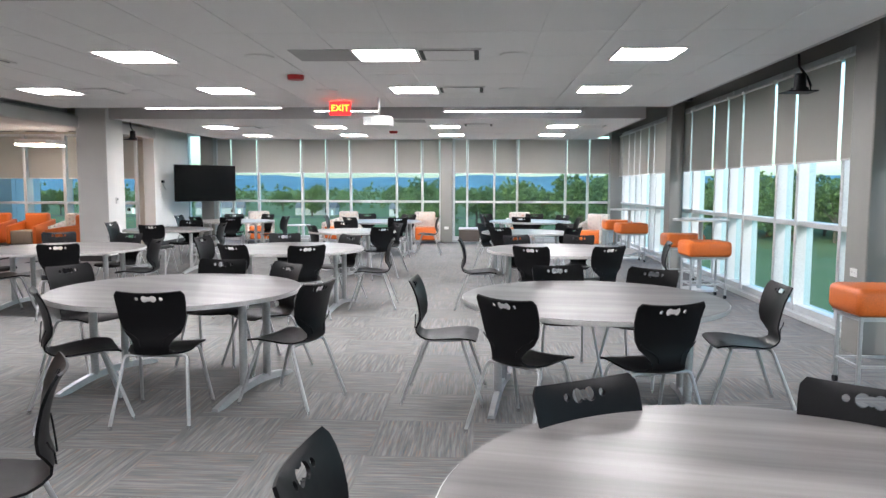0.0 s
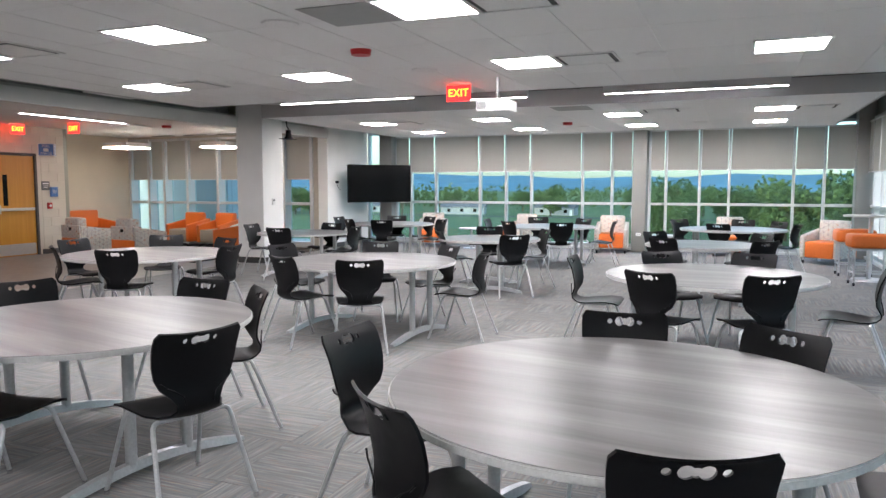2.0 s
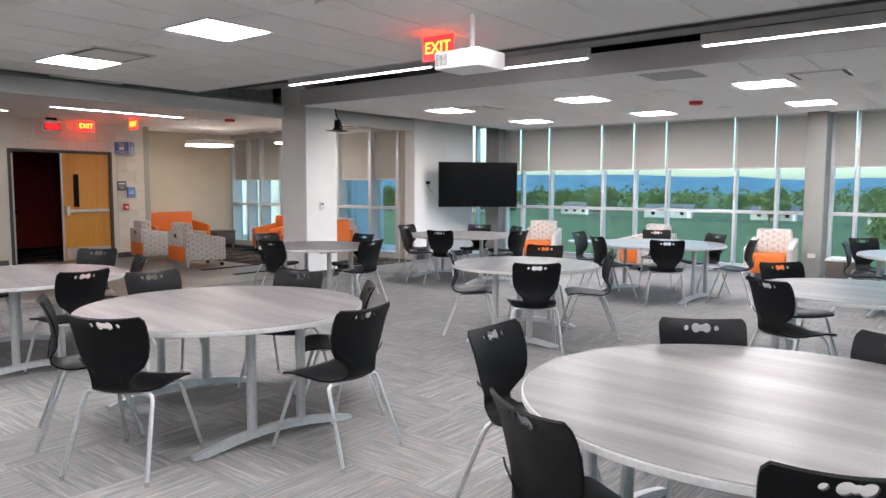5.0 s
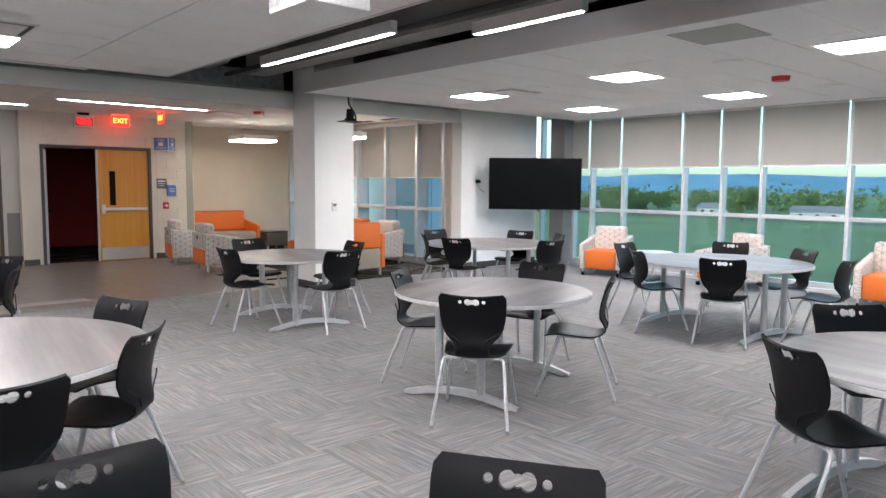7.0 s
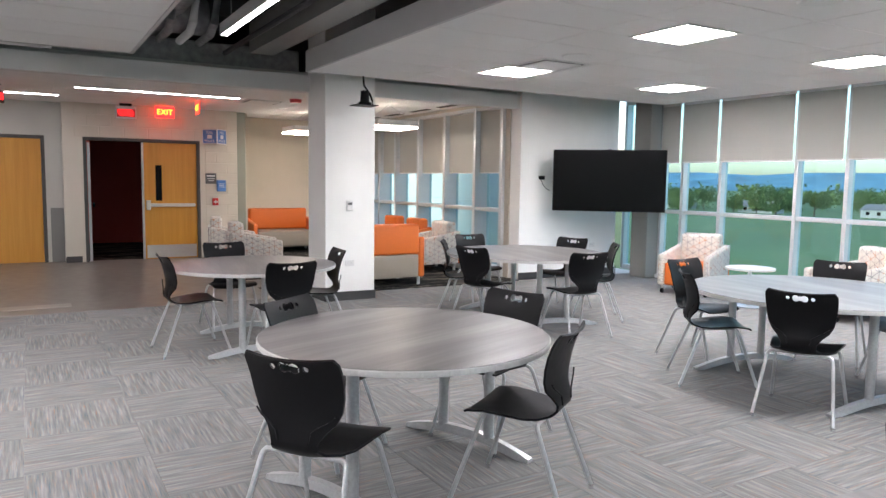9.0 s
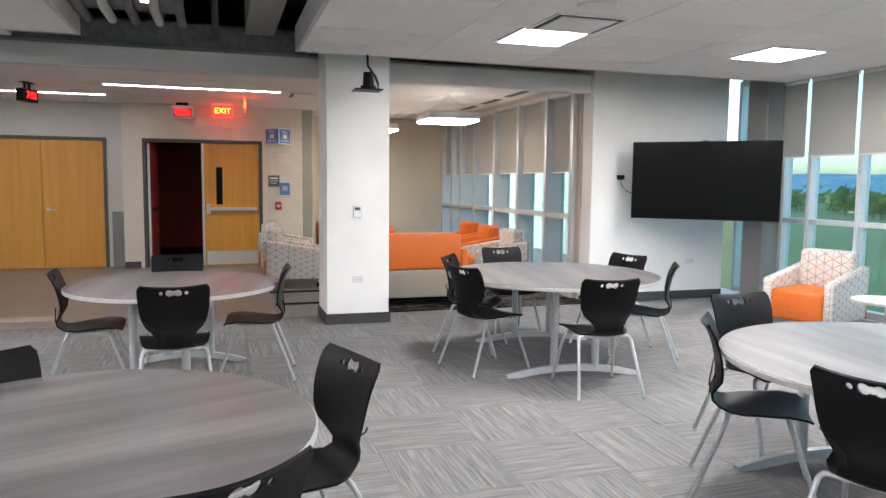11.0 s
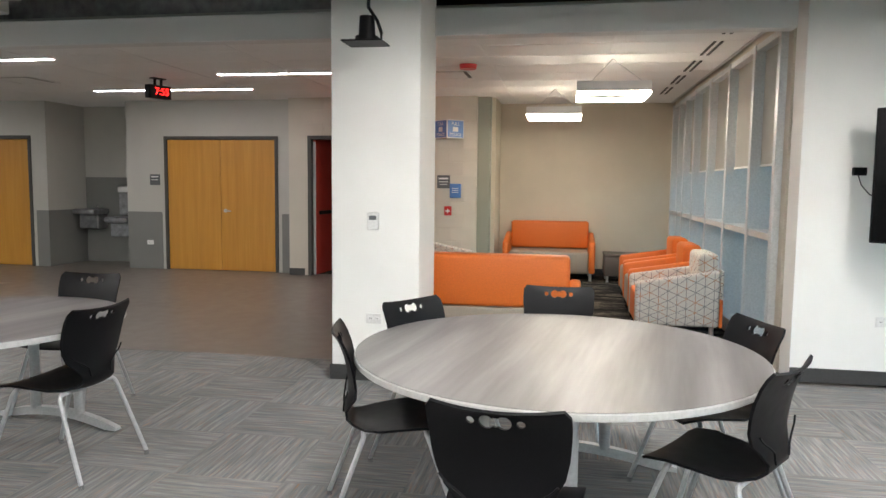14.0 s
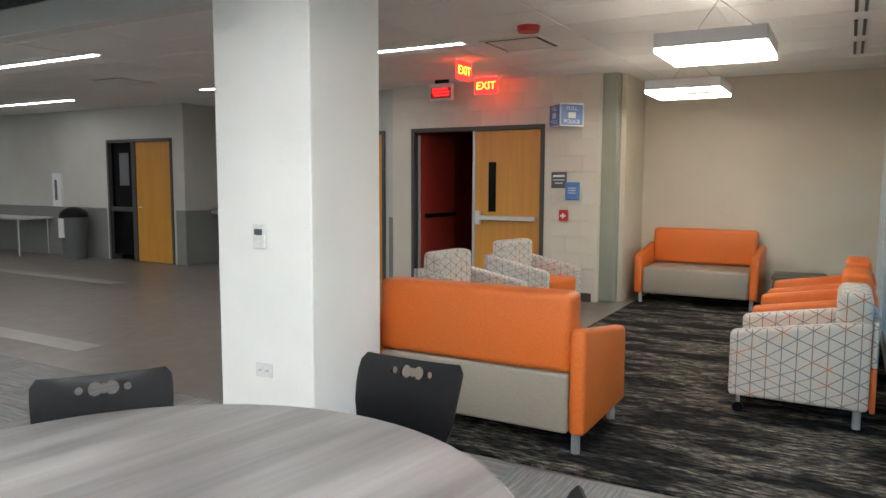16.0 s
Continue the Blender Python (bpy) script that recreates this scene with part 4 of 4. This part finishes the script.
def linear(x0, x1, y, z, name="linear_light"):
    l = thing(name, "slim hanging linear light with a bright underside", "linear light", "hanging linear lights")
    part("housing", box(B(), x0, x1, y - 0.035, y + 0.035, z + 0.004, z + 0.11, 0.003), FASCIA, l)
    part("lens", box(B(), x0 + 0.03, x1 - 0.03, y - 0.024, y + 0.024, z - 0.002, z + 0.006), LINEAR, l)
    for x in (x0 + 0.3, x1 - 0.3):
        part("cable", rod(B(), (x, y, z + 0.11), (x, y, TOP), 0.003, 6), STEEL, l)


for a, b, y in ((-5.93, -3.49, 12.4), (-3.08, -1.87, 12.97), (-0.75, 1.72, 13.05)):
    linear(a, b, y, 2.86)


def hall_linear(x, y0, y1):
    l = thing("linear_light_hall", "slim linear light recessed in the hallway ceiling", "linear light", "hallway linear lights")
    part("frame", box(B(), x - 0.045, x + 0.045, y0, y1, HZ - 0.013, HZ - 0.002, 0.002), WHITEPL, l)
    part("lens", box(B(), x - 0.033, x + 0.033, y0 + 0.02, y1 - 0.02, HZ - 0.017, HZ - 0.012), LINEAR, l)


for x, y0, y1 in ((-10.77, 11.4, 13.8), (-12.1, 8.75, 11.27), (-9.5, 7.7, 10.12), (-12.05, 3.4, 5.8), (-9.4, 2.4, 4.8), (-11.8, -1.0, 1.4)):
    hall_linear(x, y0, y1)


def pendant(x, y, z):
    p = thing("pendant_light", "square hanging pendant lamp with a glowing lower rim", "pendant lamp", "square pendant lamps", pose(x, y, z))
    bm = B()
    for a in (-1, 1):
        box(bm, a * 0.32 - 0.05, a * 0.32 + 0.05, -0.37, 0.37, 0.03, 0.13, 0.004)
        box(bm, -0.27, 0.27, a * 0.32 - 0.05, a * 0.32 + 0.05, 0.03, 0.13, 0.004)
    part("frame", bm, FASCIA, p)
    bm = B()
    for a in (-1, 1):
        box(bm, a * 0.32 - 0.048, a * 0.32 + 0.048, -0.368, 0.368, 0.0, 0.029, 0.003)
        box(bm, -0.272, 0.272, a * 0.32 - 0.048, a * 0.32 + 0.048, 0.0, 0.029, 0.003)
    part("lens", bm, PENDANT, p)
    for sx in (-1, 1):
        part("cable", rod(B(), (sx * 0.3, sx * 0.3, 0.12), (0, 0, HZ - 0.005 - z), 0.003, 6), STEEL, p)
    return p


pd = pendant(-10.2, 16.17, 2.42)
copy_thing(pd, pose(-12.55, 15.53, 2.42))

# projector
pj = thing("projector", "white ceiling projector hung on a short pole", "projector", at=pose(-1.55, 10.47, 2.46))
part("body", box(B(), -0.2, 0.2, -0.17, 0.17, -0.07, 0.06, 0.012, 2), WHITEPL, pj)
part("pole", rod(B(), (0, 0.03, 0.06), (0, 0.03, CZ - 2.46), 0.02), WHITEPL, pj)
part("mount_plate", box(B(), -0.08, 0.08, -0.05, 0.11, 0.06, 0.085, 0.003), WHITEPL, pj)
part("lens", rod(B(), (0.1, 0.165, 0), (0.1, 0.19, 0), 0.045, 20), SCREEN, pj)
for k in range(9):
    part("vent_slot", box(B(), -0.18 + k * 0.012, -0.174 + k * 0.012, -0.1712, -0.17, -0.045, 0.035), GREYPL, pj)
for k in range(6):
    part("vent_slot", box(B(), -0.2012, -0.2, -0.12 + k * 0.025, -0.105 + k * 0.025, -0.045, 0.035), GREYPL, pj)


def exit_sign(x, y, z, turn, label="lit red exit sign hung from the ceiling", top=CZ):
    s = thing("exit_sign", label, "exit sign", "lit exit signs", pose(x, y, z, 0, 0, turn))
    part("panel", box(B(), -0.16, 0.16, -0.008, 0.008, -0.1, 0.1, 0.002), REDGLOW, s)
    part("canopy", box(B(), -0.17, 0.17, -0.025, 0.025, 0.1, max(0.115, top - z), 0.003), WHITEPL, s)
    letters("EXIT", 0.135, AMBER, "lettering", s, pose(0, -0.011, 0, 90, 0, 0))
    letters("EXIT", 0.135, AMBER, "lettering", s, pose(0, 0.011, 0, 90, 0, 180))


exit_sign(-2.19, 10.89, 2.69, 0)
exit_sign(-12.91, 12.98, 2.71, 90, top=HZ)
exit_sign(-11.68, 13.31, 2.71, 178, top=HZ)
led = thing("message_sign", "red lit message sign above the doorway", "sign", at=pose(-12.92, 12.33, 2.67, 0, 0, 90))
part("case", box(B(), -0.17, 0.17, -0.03, 0.03, -0.11, 0.11, 0.004), WHITEPL, led)
part("screen", box(B(), -0.15, 0.15, -0.034, -0.03, -0.08, 0.06), REDPLAST, led)
for k, (a, b) in enumerate(((-0.12, 0.1), (-0.13, 0.13), (-0.1, 0.12))):
    part("text_bar", box(B(), a, b, -0.037, -0.034, 0.03 - k * 0.04, 0.045 - k * 0.04), REDGLOW, led)
part("bracket", box(B(), -0.1, 0.1, -0.01, 0.01, 0.11, 0.17), BLACK, led)
ck = thing("wall_clock", "black hanging digital clock with red numerals", "clock", at=pose(-11.04, 10.43, 2.65, 0, 0, 160))
part("case", box(B(), -0.17, 0.17, -0.05, 0.05, -0.085, 0.085, 0.006), BLACK, ck)
letters("7:55", 0.13, REDGLOW, "numerals", ck, pose(0.02, -0.053, 0, 90, 0, 0))
for a in (-0.05, 0.05):
    part("bracket", box(B(), a - 0.012, a + 0.012, -0.012, 0.012, 0.085, 0.17), BLACK, ck)
part("canopy", box(B(), -0.1, 0.1, -0.04, 0.04, 0.165, 0.178), BLACK, ck)


def camera_arm(at, label):
    """A black device on a plate, hung from a bent pipe."""
    c = thing("speaker_bracket", label, "bracket", "black hanging devices", at)
    part("arm", tube(B(), [(0, 0, 0.36), (0.0, -0.02, 0.24), (0.07, -0.04, 0.14), (0.1, -0.05, 0.06), (0.1, -0.05, 0.0)], 0.012), BLACK, c)
    part("plate", box(B(), -0.15, 0.13, -0.17, 0.07, -0.012, 0.0, 0.003), BLACK, c)
    part("device", rod(B(), (0, -0.05, 0), (0, -0.05, 0.17), 0.06, 20, 0.05), BLACK, c)
    part("flange", rod(B(), (0, -0.05, 0.0), (0, -0.05, 0.035), 0.08, 20), BLACK, c)


camera_arm(pose(-7.17, 14.36, 2.45, 0, 0, 90), "black device on a bent pipe beside the white column")
camera_arm(pose(3.0, 7.3, 2.45, 0, 0, 0), "black device on a bent pipe beside the windows")

# column fittings
th = thing("thermostat", "white wall thermostat with a small grey display", "thermostat", at=pose(-7.475, 14.31, 1.214, 0, 0, 90))
part("case", box(B(), -0.045, 0.045, -0.022, 0, -0.065, 0.065, 0.006), WHITEPL, th)
part("display", box(B(), -0.028, 0.028, -0.024, -0.021, 0.01, 0.042), GREYPL, th)


def outlet(at):
    o = thing("wall_outlet", "white duplex wall outlet", "outlet", "wall outlets", at)
    part("plate", box(B(), -0.06, 0.06, -0.006, 0, -0.038, 0.038, 0.002), WHITEPL, o)
    for a in (-0.024, 0.024):
        s = part("socket", rod(B(), (a, -0.0085, 0), (a, -0.005, 0), 0.016, 16), WHITEPL, o)
        for b in (-0.006, 0.006):
            part("slot", box(B(), a + b - 0.0015, a + b + 0.0015, -0.0095, -0.008, -0.005, 0.005), BLACK, s)
    return o


o0 = outlet(pose(-7.475, 14.315, 0.481, 0, 0, 90))
for m in (pose(SCREEN_X, 18.11, 0.49, 0, 0, 90), pose(SCREEN_X, 18.98, 0.51, 0, 0, 90), pose(DX2 + 0.006, 8.75, 0.45, 0, 0, 90), pose(3.36, 6.78, 0.75, 0, 0, -90), pose(-0.98, 19.4, 0.4, 0, 0, 0)):
    copy_thing(o0, m)


# doors --------------------------------------------------------------------
def frame_of(name, x, y0, y1, z, label):
    f = thing(name, label, "door", kind="structure")
    for a, b in ((y0, y0 + 0.055), (y1 - 0.055, y1)):
        part("jamb", box(B(), x - 0.21, x + 0.02, a, b, 0, z, 0.003), DARKFRAME, f)
    part("head", box(B(), x - 0.21, x + 0.02, y0 + 0.055, y1 - 0.055, z - 0.055, z, 0.003), DARKFRAME, f)
    return f


d1 = frame_of("door_1", DX1, 11.65, 13.65, 2.235, "dark-framed double doorway with one leaf open")
mleaf = part("leaf", box(B(), -0.022, 0.022, 12.65, 13.59, 0.008, 2.175, 0.002), MAPLE, d1, "closed honey maple leaf", pose(DX1 - 0.04, 0, 0))
part("lite", box(B(), 0.0225, 0.026, 12.85, 12.96, 1.1, 1.76, 0.001), SCREEN, mleaf, "narrow dark glass lite")
part("kick_plate", box(B(), 0.0225, 0.025, 12.68, 13.57, 0.03, 0.27), BRASSY, mleaf, "brushed steel kick plate")
part("panic_bar", box(B(), 0.045, 0.085, 12.71, 13.55, 0.99, 1.05, 0.008), BRASSY, mleaf, "brushed steel panic bar")
part("latch_case", box(B(), 0.022, 0.09, 12.68, 12.75, 0.93, 1.11, 0.006), BRASSY, mleaf)
part("astragal", box(B(), 0.0, 0.03, 12.61, 12.649, 0.008, 2.175, 0.002), STEEL, mleaf, "pale steel edge strip")
oleaf = part("leaf", box(B(), -0.91, 0, -0.022, 0.022, 0.008, 2.175, 0.002), MAROON, d1, "dark maroon leaf swung open into the room", pose(DX1 - 0.06, 11.74, 0, 0, 0, -4))
part("edge_strip", box(B(), 0.001, 0.006, -0.022, 0.022, 0.01, 2.14), STEEL, oleaf)
part("panic_bar", box(B(), -0.86, -0.06, 0.045, 0.085, 0.98, 1.04, 0.008), BLACK, oleaf, "dark panic bar")
d2 = frame_of("door_2", DX2, 9.04, 11.06, 2.24, "dark-framed closed double closet doors")
for a, b in ((9.1, 10.047), (10.053, 11.0)):
    q = part("leaf", box(B(), -0.022, 0.022, a, b, 0.008, 2.18, 0.002), MAPLE, d2, "honey maple door leaf", pose(DX2 - 0.02, 0, 0))
    if a > 10:
        part("handle", tube(B(), [(0.02, 10.13, 1.01), (0.07, 10.13, 1.01), (0.075, 10.25, 1.005)], 0.01), BRASSY, q, "satin lever handle")
        part("rose", rod(B(), (0.02, 10.13, 1.01), (0.03, 10.13, 1.01), 0.032, 18), BRASSY, q)
d3 = frame_of("door_3", DX3, 4.87, 6.66, 2.245, "dark-framed maple office door with a glazed sidelight")
q = part("leaf", box(B(), -0.022, 0.022, 5.66, 6.6, 0.008, 2.185, 0.002), MAPLE, d3, "honey maple door leaf", pose(DX3 - 0.04, 0, 0))
part("handle", tube(B(), [(0.02, 5.75, 1.01), (0.07, 5.75, 1.01), (0.075, 5.87, 1.005)], 0.01), BRASSY, q, "satin lever handle")
part("mullion", box(B(), DX3 - 0.1, DX3, 5.545, 5.655, 0, 2.19, 0.003), DARKFRAME, d3)
part("sidelight", box(B(), DX3 - 0.06, DX3 - 0.05, 4.925, 5.545, 0.1, 2.19), SCREEN, d3, "dark glass sidelight")
part("rail", box(B(), DX3 - 0.08, DX3, 4.925, 5.545, 0.92, 1.0, 0.003), DARKFRAME, d3)
part("notice", box(B(), DX3 - 0.049, DX3 - 0.047, 5.15, 5.42, 1.4, 2.0), GREYPL, d3)


# wall signs and small fittings --------------------------------------------
def plaque(at, w, h, mat, label, bars, name="wall_sign", barmat=None):
    p = thing(name, label, "sign", "", at)
    part("plate", box(B(), -w / 2, w / 2, -0.012, 0, -h / 2, h / 2, 0.002), mat, p)
    for z, bw, bh in bars:
        part("text_bar", box(B(), -bw / 2, bw / 2, -0.0145, -0.012, z - bh / 2, z + bh / 2), barmat or WHITEPL, p)
    return p


plaque(pose(DX1, 13.85, 1.527, 0, 0, 90), 0.2, 0.2, GREYPL, "dark grey room sign on the block wall", ((0.05, 0.15, 0.025), (0.0, 0.15, 0.01), (-0.04, 0.1, 0.01)))
plaque(pose(DX2, 8.86, 1.514, 0, 0, 90), 0.18, 0.18, GREYPL, "dark grey room sign beside the closet doors", ((0.05, 0.13, 0.02), (0.0, 0.13, 0.01)))
bx = thing("blue_holder", "small blue plastic holder on the block wall", "holder", at=pose(DX1, 14.04, 1.39, 0, 0, 90))
part("case", box(B(), -0.085, 0.085, -0.06, 0, -0.11, 0.11, 0.008), BLUEPLAST, bx)
for k in range(3):
    part("text_bar", box(B(), -0.05, 0.05, -0.0625, -0.06, 0.03 - k * 0.03, 0.04 - k * 0.03), WHITEPL, bx)
fp = thing("fire_pull", "red fire alarm pull station on the block wall", "fire alarm", at=pose(DX1, 13.925, 1.08, 0, 0, 90))
part("case", box(B(), -0.055, 0.055, -0.045, 0, -0.07, 0.07, 0.006), REDPLAST, fp)
part("handle", box(B(), -0.035, 0.035, -0.053, -0.045, -0.015, 0.01, 0.002), WHITEPL, fp)
part("stem", box(B(), -0.01, 0.01, -0.053, -0.045, -0.035, 0.03, 0.002), WHITEPL, fp)
ps = thing("corner_sign", "projecting blue three-sided sign with white lettering", "sign", at=pose(DX1, 13.93, 2.325, 0, 0, 90))
for s in (-1, 1):
    face = part("face", box(B(), -0.16, 0.16, -0.004, 0.004, -0.14, 0.14, 0.001), WHITEPL, ps, "", pose(s * 0.11, -0.115, 0, 0, 0, -s * -45))
    part("print", box(B(), -0.145, 0.145, -0.0065, -0.004, -0.125, 0.125), BLUEPLAST, face, "blue printed panel")
    letters("FULL", 0.07, WHITEPL, "lettering", face, pose(0, -0.008, 0.075, 90, 0, 0), 0.001)
    letters("POLICE", 0.065, WHITEPL, "lettering", face, pose(0, -0.008, -0.085, 90, 0, 0), 0.001)
    part("emblem", box(B(), -0.05, 0.05, -0.009, -0.0065, -0.04, 0.03, 0.001), WHITEPL, face)


def fountain(y, z):
    f = thing("drinking_fountain", "stainless steel wall drinking fountain", "drinking fountain", "drinking fountains", pose(-14.294, y, z, 0, 0, 90))
    part("basin", box(B(), -0.22, 0.22, -0.45, 0, -0.1, 0.0, 0.03, 2), DUCT, f)
    part("apron", box(B(), -0.19, 0.19, -0.3, 0, -0.36, -0.1, 0.02), DUCT, f)
    part("bubbler", rod(B(), (0.08, -0.15, 0), (0.08, -0.16, 0.07), 0.018, 12, 0.012), CHROME, f)


fountain(7.2, 0.98)
fountain(7.82, 0.84)
bf = thing("bottle_filler", "stainless bottle filler above the fountain", "bottle filler", at=pose(-14.294, 7.85, 1.2, 0, 0, 90))
part("panel", box(B(), -0.2, 0.2, -0.05, 0, -0.33, 0.2, 0.01), DUCT, bf)
part("hood", box(B(), -0.18, 0.18, -0.12, -0.05, 0.08, 0.18, 0.01), WHITEPL, bf)
tb = thing("trash_bin", "tall grey trash bin with a domed lid", "trash bin", at=pose(-12.95, 4.3, 0))
part("body", rod(B(), (0, 0, 0), (0, 0, 0.8), 0.2, 28, 0.25), GREYPL, tb)
bm = B()
bmesh.ops.create_uvsphere(bm, u_segments=24, v_segments=12, radius=0.26, matrix=Matrix.Translation((0, 0, 0.8)) @ Matrix.Diagonal((1, 1, 0.75, 1)))
bmesh.ops.delete(bm, geom=[v for v in bm.verts if v.co.z < 0.79], context="VERTS")
part("lid", bm, BLACK, tb)
part("notice", box(B(), 0.235, 0.25, -0.1, 0.06, 0.42, 0.78), WHITEPL, tb, "white paper notice")
fc = thing("extinguisher_cabinet", "white recessed extinguisher cabinet on the hallway wall", "cabinet", at=pose(DX3, 3.33, 1.3, 0, 0, 90))
part("frame", box(B(), -0.14, 0.14, -0.05, 0, -0.33, 0.33, 0.006), WHITEPL, fc)
part("window", box(B(), -0.06, 0.02, -0.053, -0.05, -0.2, 0.2), GREYPL, fc)
ft = thing("folding_table", "long folding table with a pale top by the hallway wall", "table", at=pose(-13.0, 1.9, 0))
part("tabletop", box(B(), -0.38, 0.38, -1.2, 1.2, 0.72, 0.755, 0.006), EDGE, ft)
for y in (-1.0, 1.0):
    for x in (-0.3, 0.3):
        part("leg", rod(B(), (x, y, 0), (x, y, 0.72), 0.016), STEEL, ft)


# pipes above the hanging ceilings
def run(name, pts, r, mat, label, sides=16):
    return tagged(new(name, finish(name, tube(B(), pts, r, sides), mat)), label, "duct", "ducts above the ceiling")


run("duct", [(-7.6, -4, 3.35), (-7.6, 12.6, 3.35)], 0.2, DUCT, "round galvanised duct under the dark deck")
run("duct", [(-9, 12.2, 3.45), (3, 12.2, 3.45)], 0.16, DUCT, "round galvanised duct under the dark deck")
for k in range(5):
    run("pipe", [(-7.9, 11.7 + 0.22 * k, 3.12), (-7.3, 11.7 + 0.22 * k, 3.12), (-7.1, 11.7 + 0.22 * k, 3.2), (-7.1, 11.75 + 0.22 * k, 3.55)], 0.045, FASCIA if k % 2 else DUCT, "bent pipe above the ceiling gap", 10)
run("pipe", [(-8, 12.9, 3.05), (3.6, 12.9, 3.05)], 0.03, DECK, "dark pipe above the ceiling gap", 8)
for k in range(6):
    tagged(new("joist", finish("joist", box(B(), -7.9 + k * 2.0, -7.82 + k * 2.0, -4.8, 19.7, 3.45, 3.69), DECK)), "dark steel joist under the deck", "joist", "joists under the deck", "structure")
ub = thing("unit_heater", "pale metal box unit above the hallway soffit", "duct box", at=pose(-7.5, 10.6, 2.98))
part("case", box(B(), -0.3, 0.3, -0.45, 0.45, -0.1, 0.12, 0.01), FASCIA, ub)

run_box = B()
box(run_box, -8.75, -8.18, -4.5, 13.9, 2.86, 3.2, 0.02)
tagged(new("duct", finish("duct", run_box, DUCT)), "foil-wrapped rectangular duct above the hallway soffit", "duct", "ducts above the ceiling")
PANELGREY = paint("grey_access_panel", (0.36, 0.37, 0.36), 0.6)
for x, y in ((-1.6, 7.14), (-1.46, 14.2)):
    ap = tagged(new("access_panel", finish("access_panel", box(B(), x - 0.3, x + 0.3, y - 0.3, y + 0.3, CZ - 0.006, CZ - 0.001, 0.001), PANELGREY)), "square grey access panel in the tile ceiling", "access panel", "ceiling access panels")
for x in (-9.98, -8.98):
    structure("floor_edge", box(B(), x, x + 0.15, 13.55, 14.75, 0.0, 0.004), DARKCARPET, "charcoal carpet strip laid on the hallway floor", "carpet")

# slots in the nook ceiling
for k in range(5):
    bm = box(B(), -13.2 + k * 1.05, -12.5 + k * 1.05, 17.02, 17.045, HZ - 0.012, HZ - 0.003)
    structure("slot_diffuser", box(bm, -13.2 + k * 1.05, -12.5 + k * 1.05, 17.085, 17.11, HZ - 0.012, HZ - 0.003), RUBBER, "dark linear slot diffuser in the ceiling", "vent")


# painted blocks of the hallway wall
block = finish("block", box(B(), -0.004, 0.005, -0.1975, 0.1975, -0.096, 0.096, 0.003), BLOCK)
half = finish("block", box(B(), -0.004, 0.005, -0.096, 0.096, -0.096, 0.096, 0.003), BLOCK)
wall_b = bpy.data.objects["wall_block"]
for row in range(14):
    z = 0.1016 + row * 0.2032
    y = 14.36 - (0.2032 if row % 2 else 0.1016)
    if z > 2.75:
        continue
    for k in range(9):
        full = not (k == 0 and row % 2 == 0)
        w = 0.2032 if full else 0.1016
        yc = 14.36 - w if k == 0 else yc - wlast - w
        wlast = w
        if yc - w < 11.33 or (z < 2.3 and yc + w > 11.64 and yc - w < 13.67):
            if z < 2.3 and 13.57 < yc + w < 14.13 and yc + w - 13.675 > 0.19:
                shared("block", half, wall_b, pose(DX1, yc + w - 0.1, z))
            continue
        shared("block", block if full else half, wall_b, pose(DX1, yc, z))

# carpet tiles -------------------------------------------------------------
def tile_mesh(s):
    bm = box(B(), -s / 2 + 0.0008, s / 2 - 0.0008, -s / 2 + 0.0008, s / 2 - 0.0008, -0.012, 0.0)
    uv = bm.loops.layers.uv.new()
    for f in bm.faces:
        for l in f.loops:
            l[uv].uv = (l.vert.co.x, l.vert.co.y)
    return finish("carpet_tile", bm, CARPET, False)


S = 0.61
tm = tile_mesh(S)
rest_v, rest_f, rest_uv = [], [], []
nx, ny = math.ceil((XE - EDGE_X) / S), math.ceil((YN - YS) / S)
count = 0
for j in range(ny):
    for i in range(nx):
        x, y = EDGE_X + (i + 0.5) * S, YN - (j + 0.5) * S
        turned = (i + j) % 2
        near = -7.5 < x < 1.6 and 3.4 < y < 16.4 and count < 300
        if near:
            count += 1
            shared("carpet_tile", tm, floor, pose(x, y, 0, 0, 0, 90 * turned + 180 * ((i * 7 + j * 3) % 2)))
        else:
            k, h = len(rest_v), S / 2 - 0.0008
            rest_v += [(x - h, y - h, 0), (x + h, y - h, 0), (x + h, y + h, 0), (x - h, y + h, 0)]
            rest_f.append((k, k + 1, k + 2, k + 3))
            q = [(-h, -h), (h, -h), (h, h), (-h, h)]
            rest_uv += [(b, a) for a, b in q] if turned else q
me = bpy.data.meshes.new("carpet_rest")
me.from_pydata(rest_v, [], rest_f)
lay = me.uv_layers.new()
for l, c in zip(lay.data, rest_uv):
    l.uv = c
me.materials.append(CARPET)
rest = new("carpet_field", me)
rest.parent = floor
tagged(rest, kind="stuff")
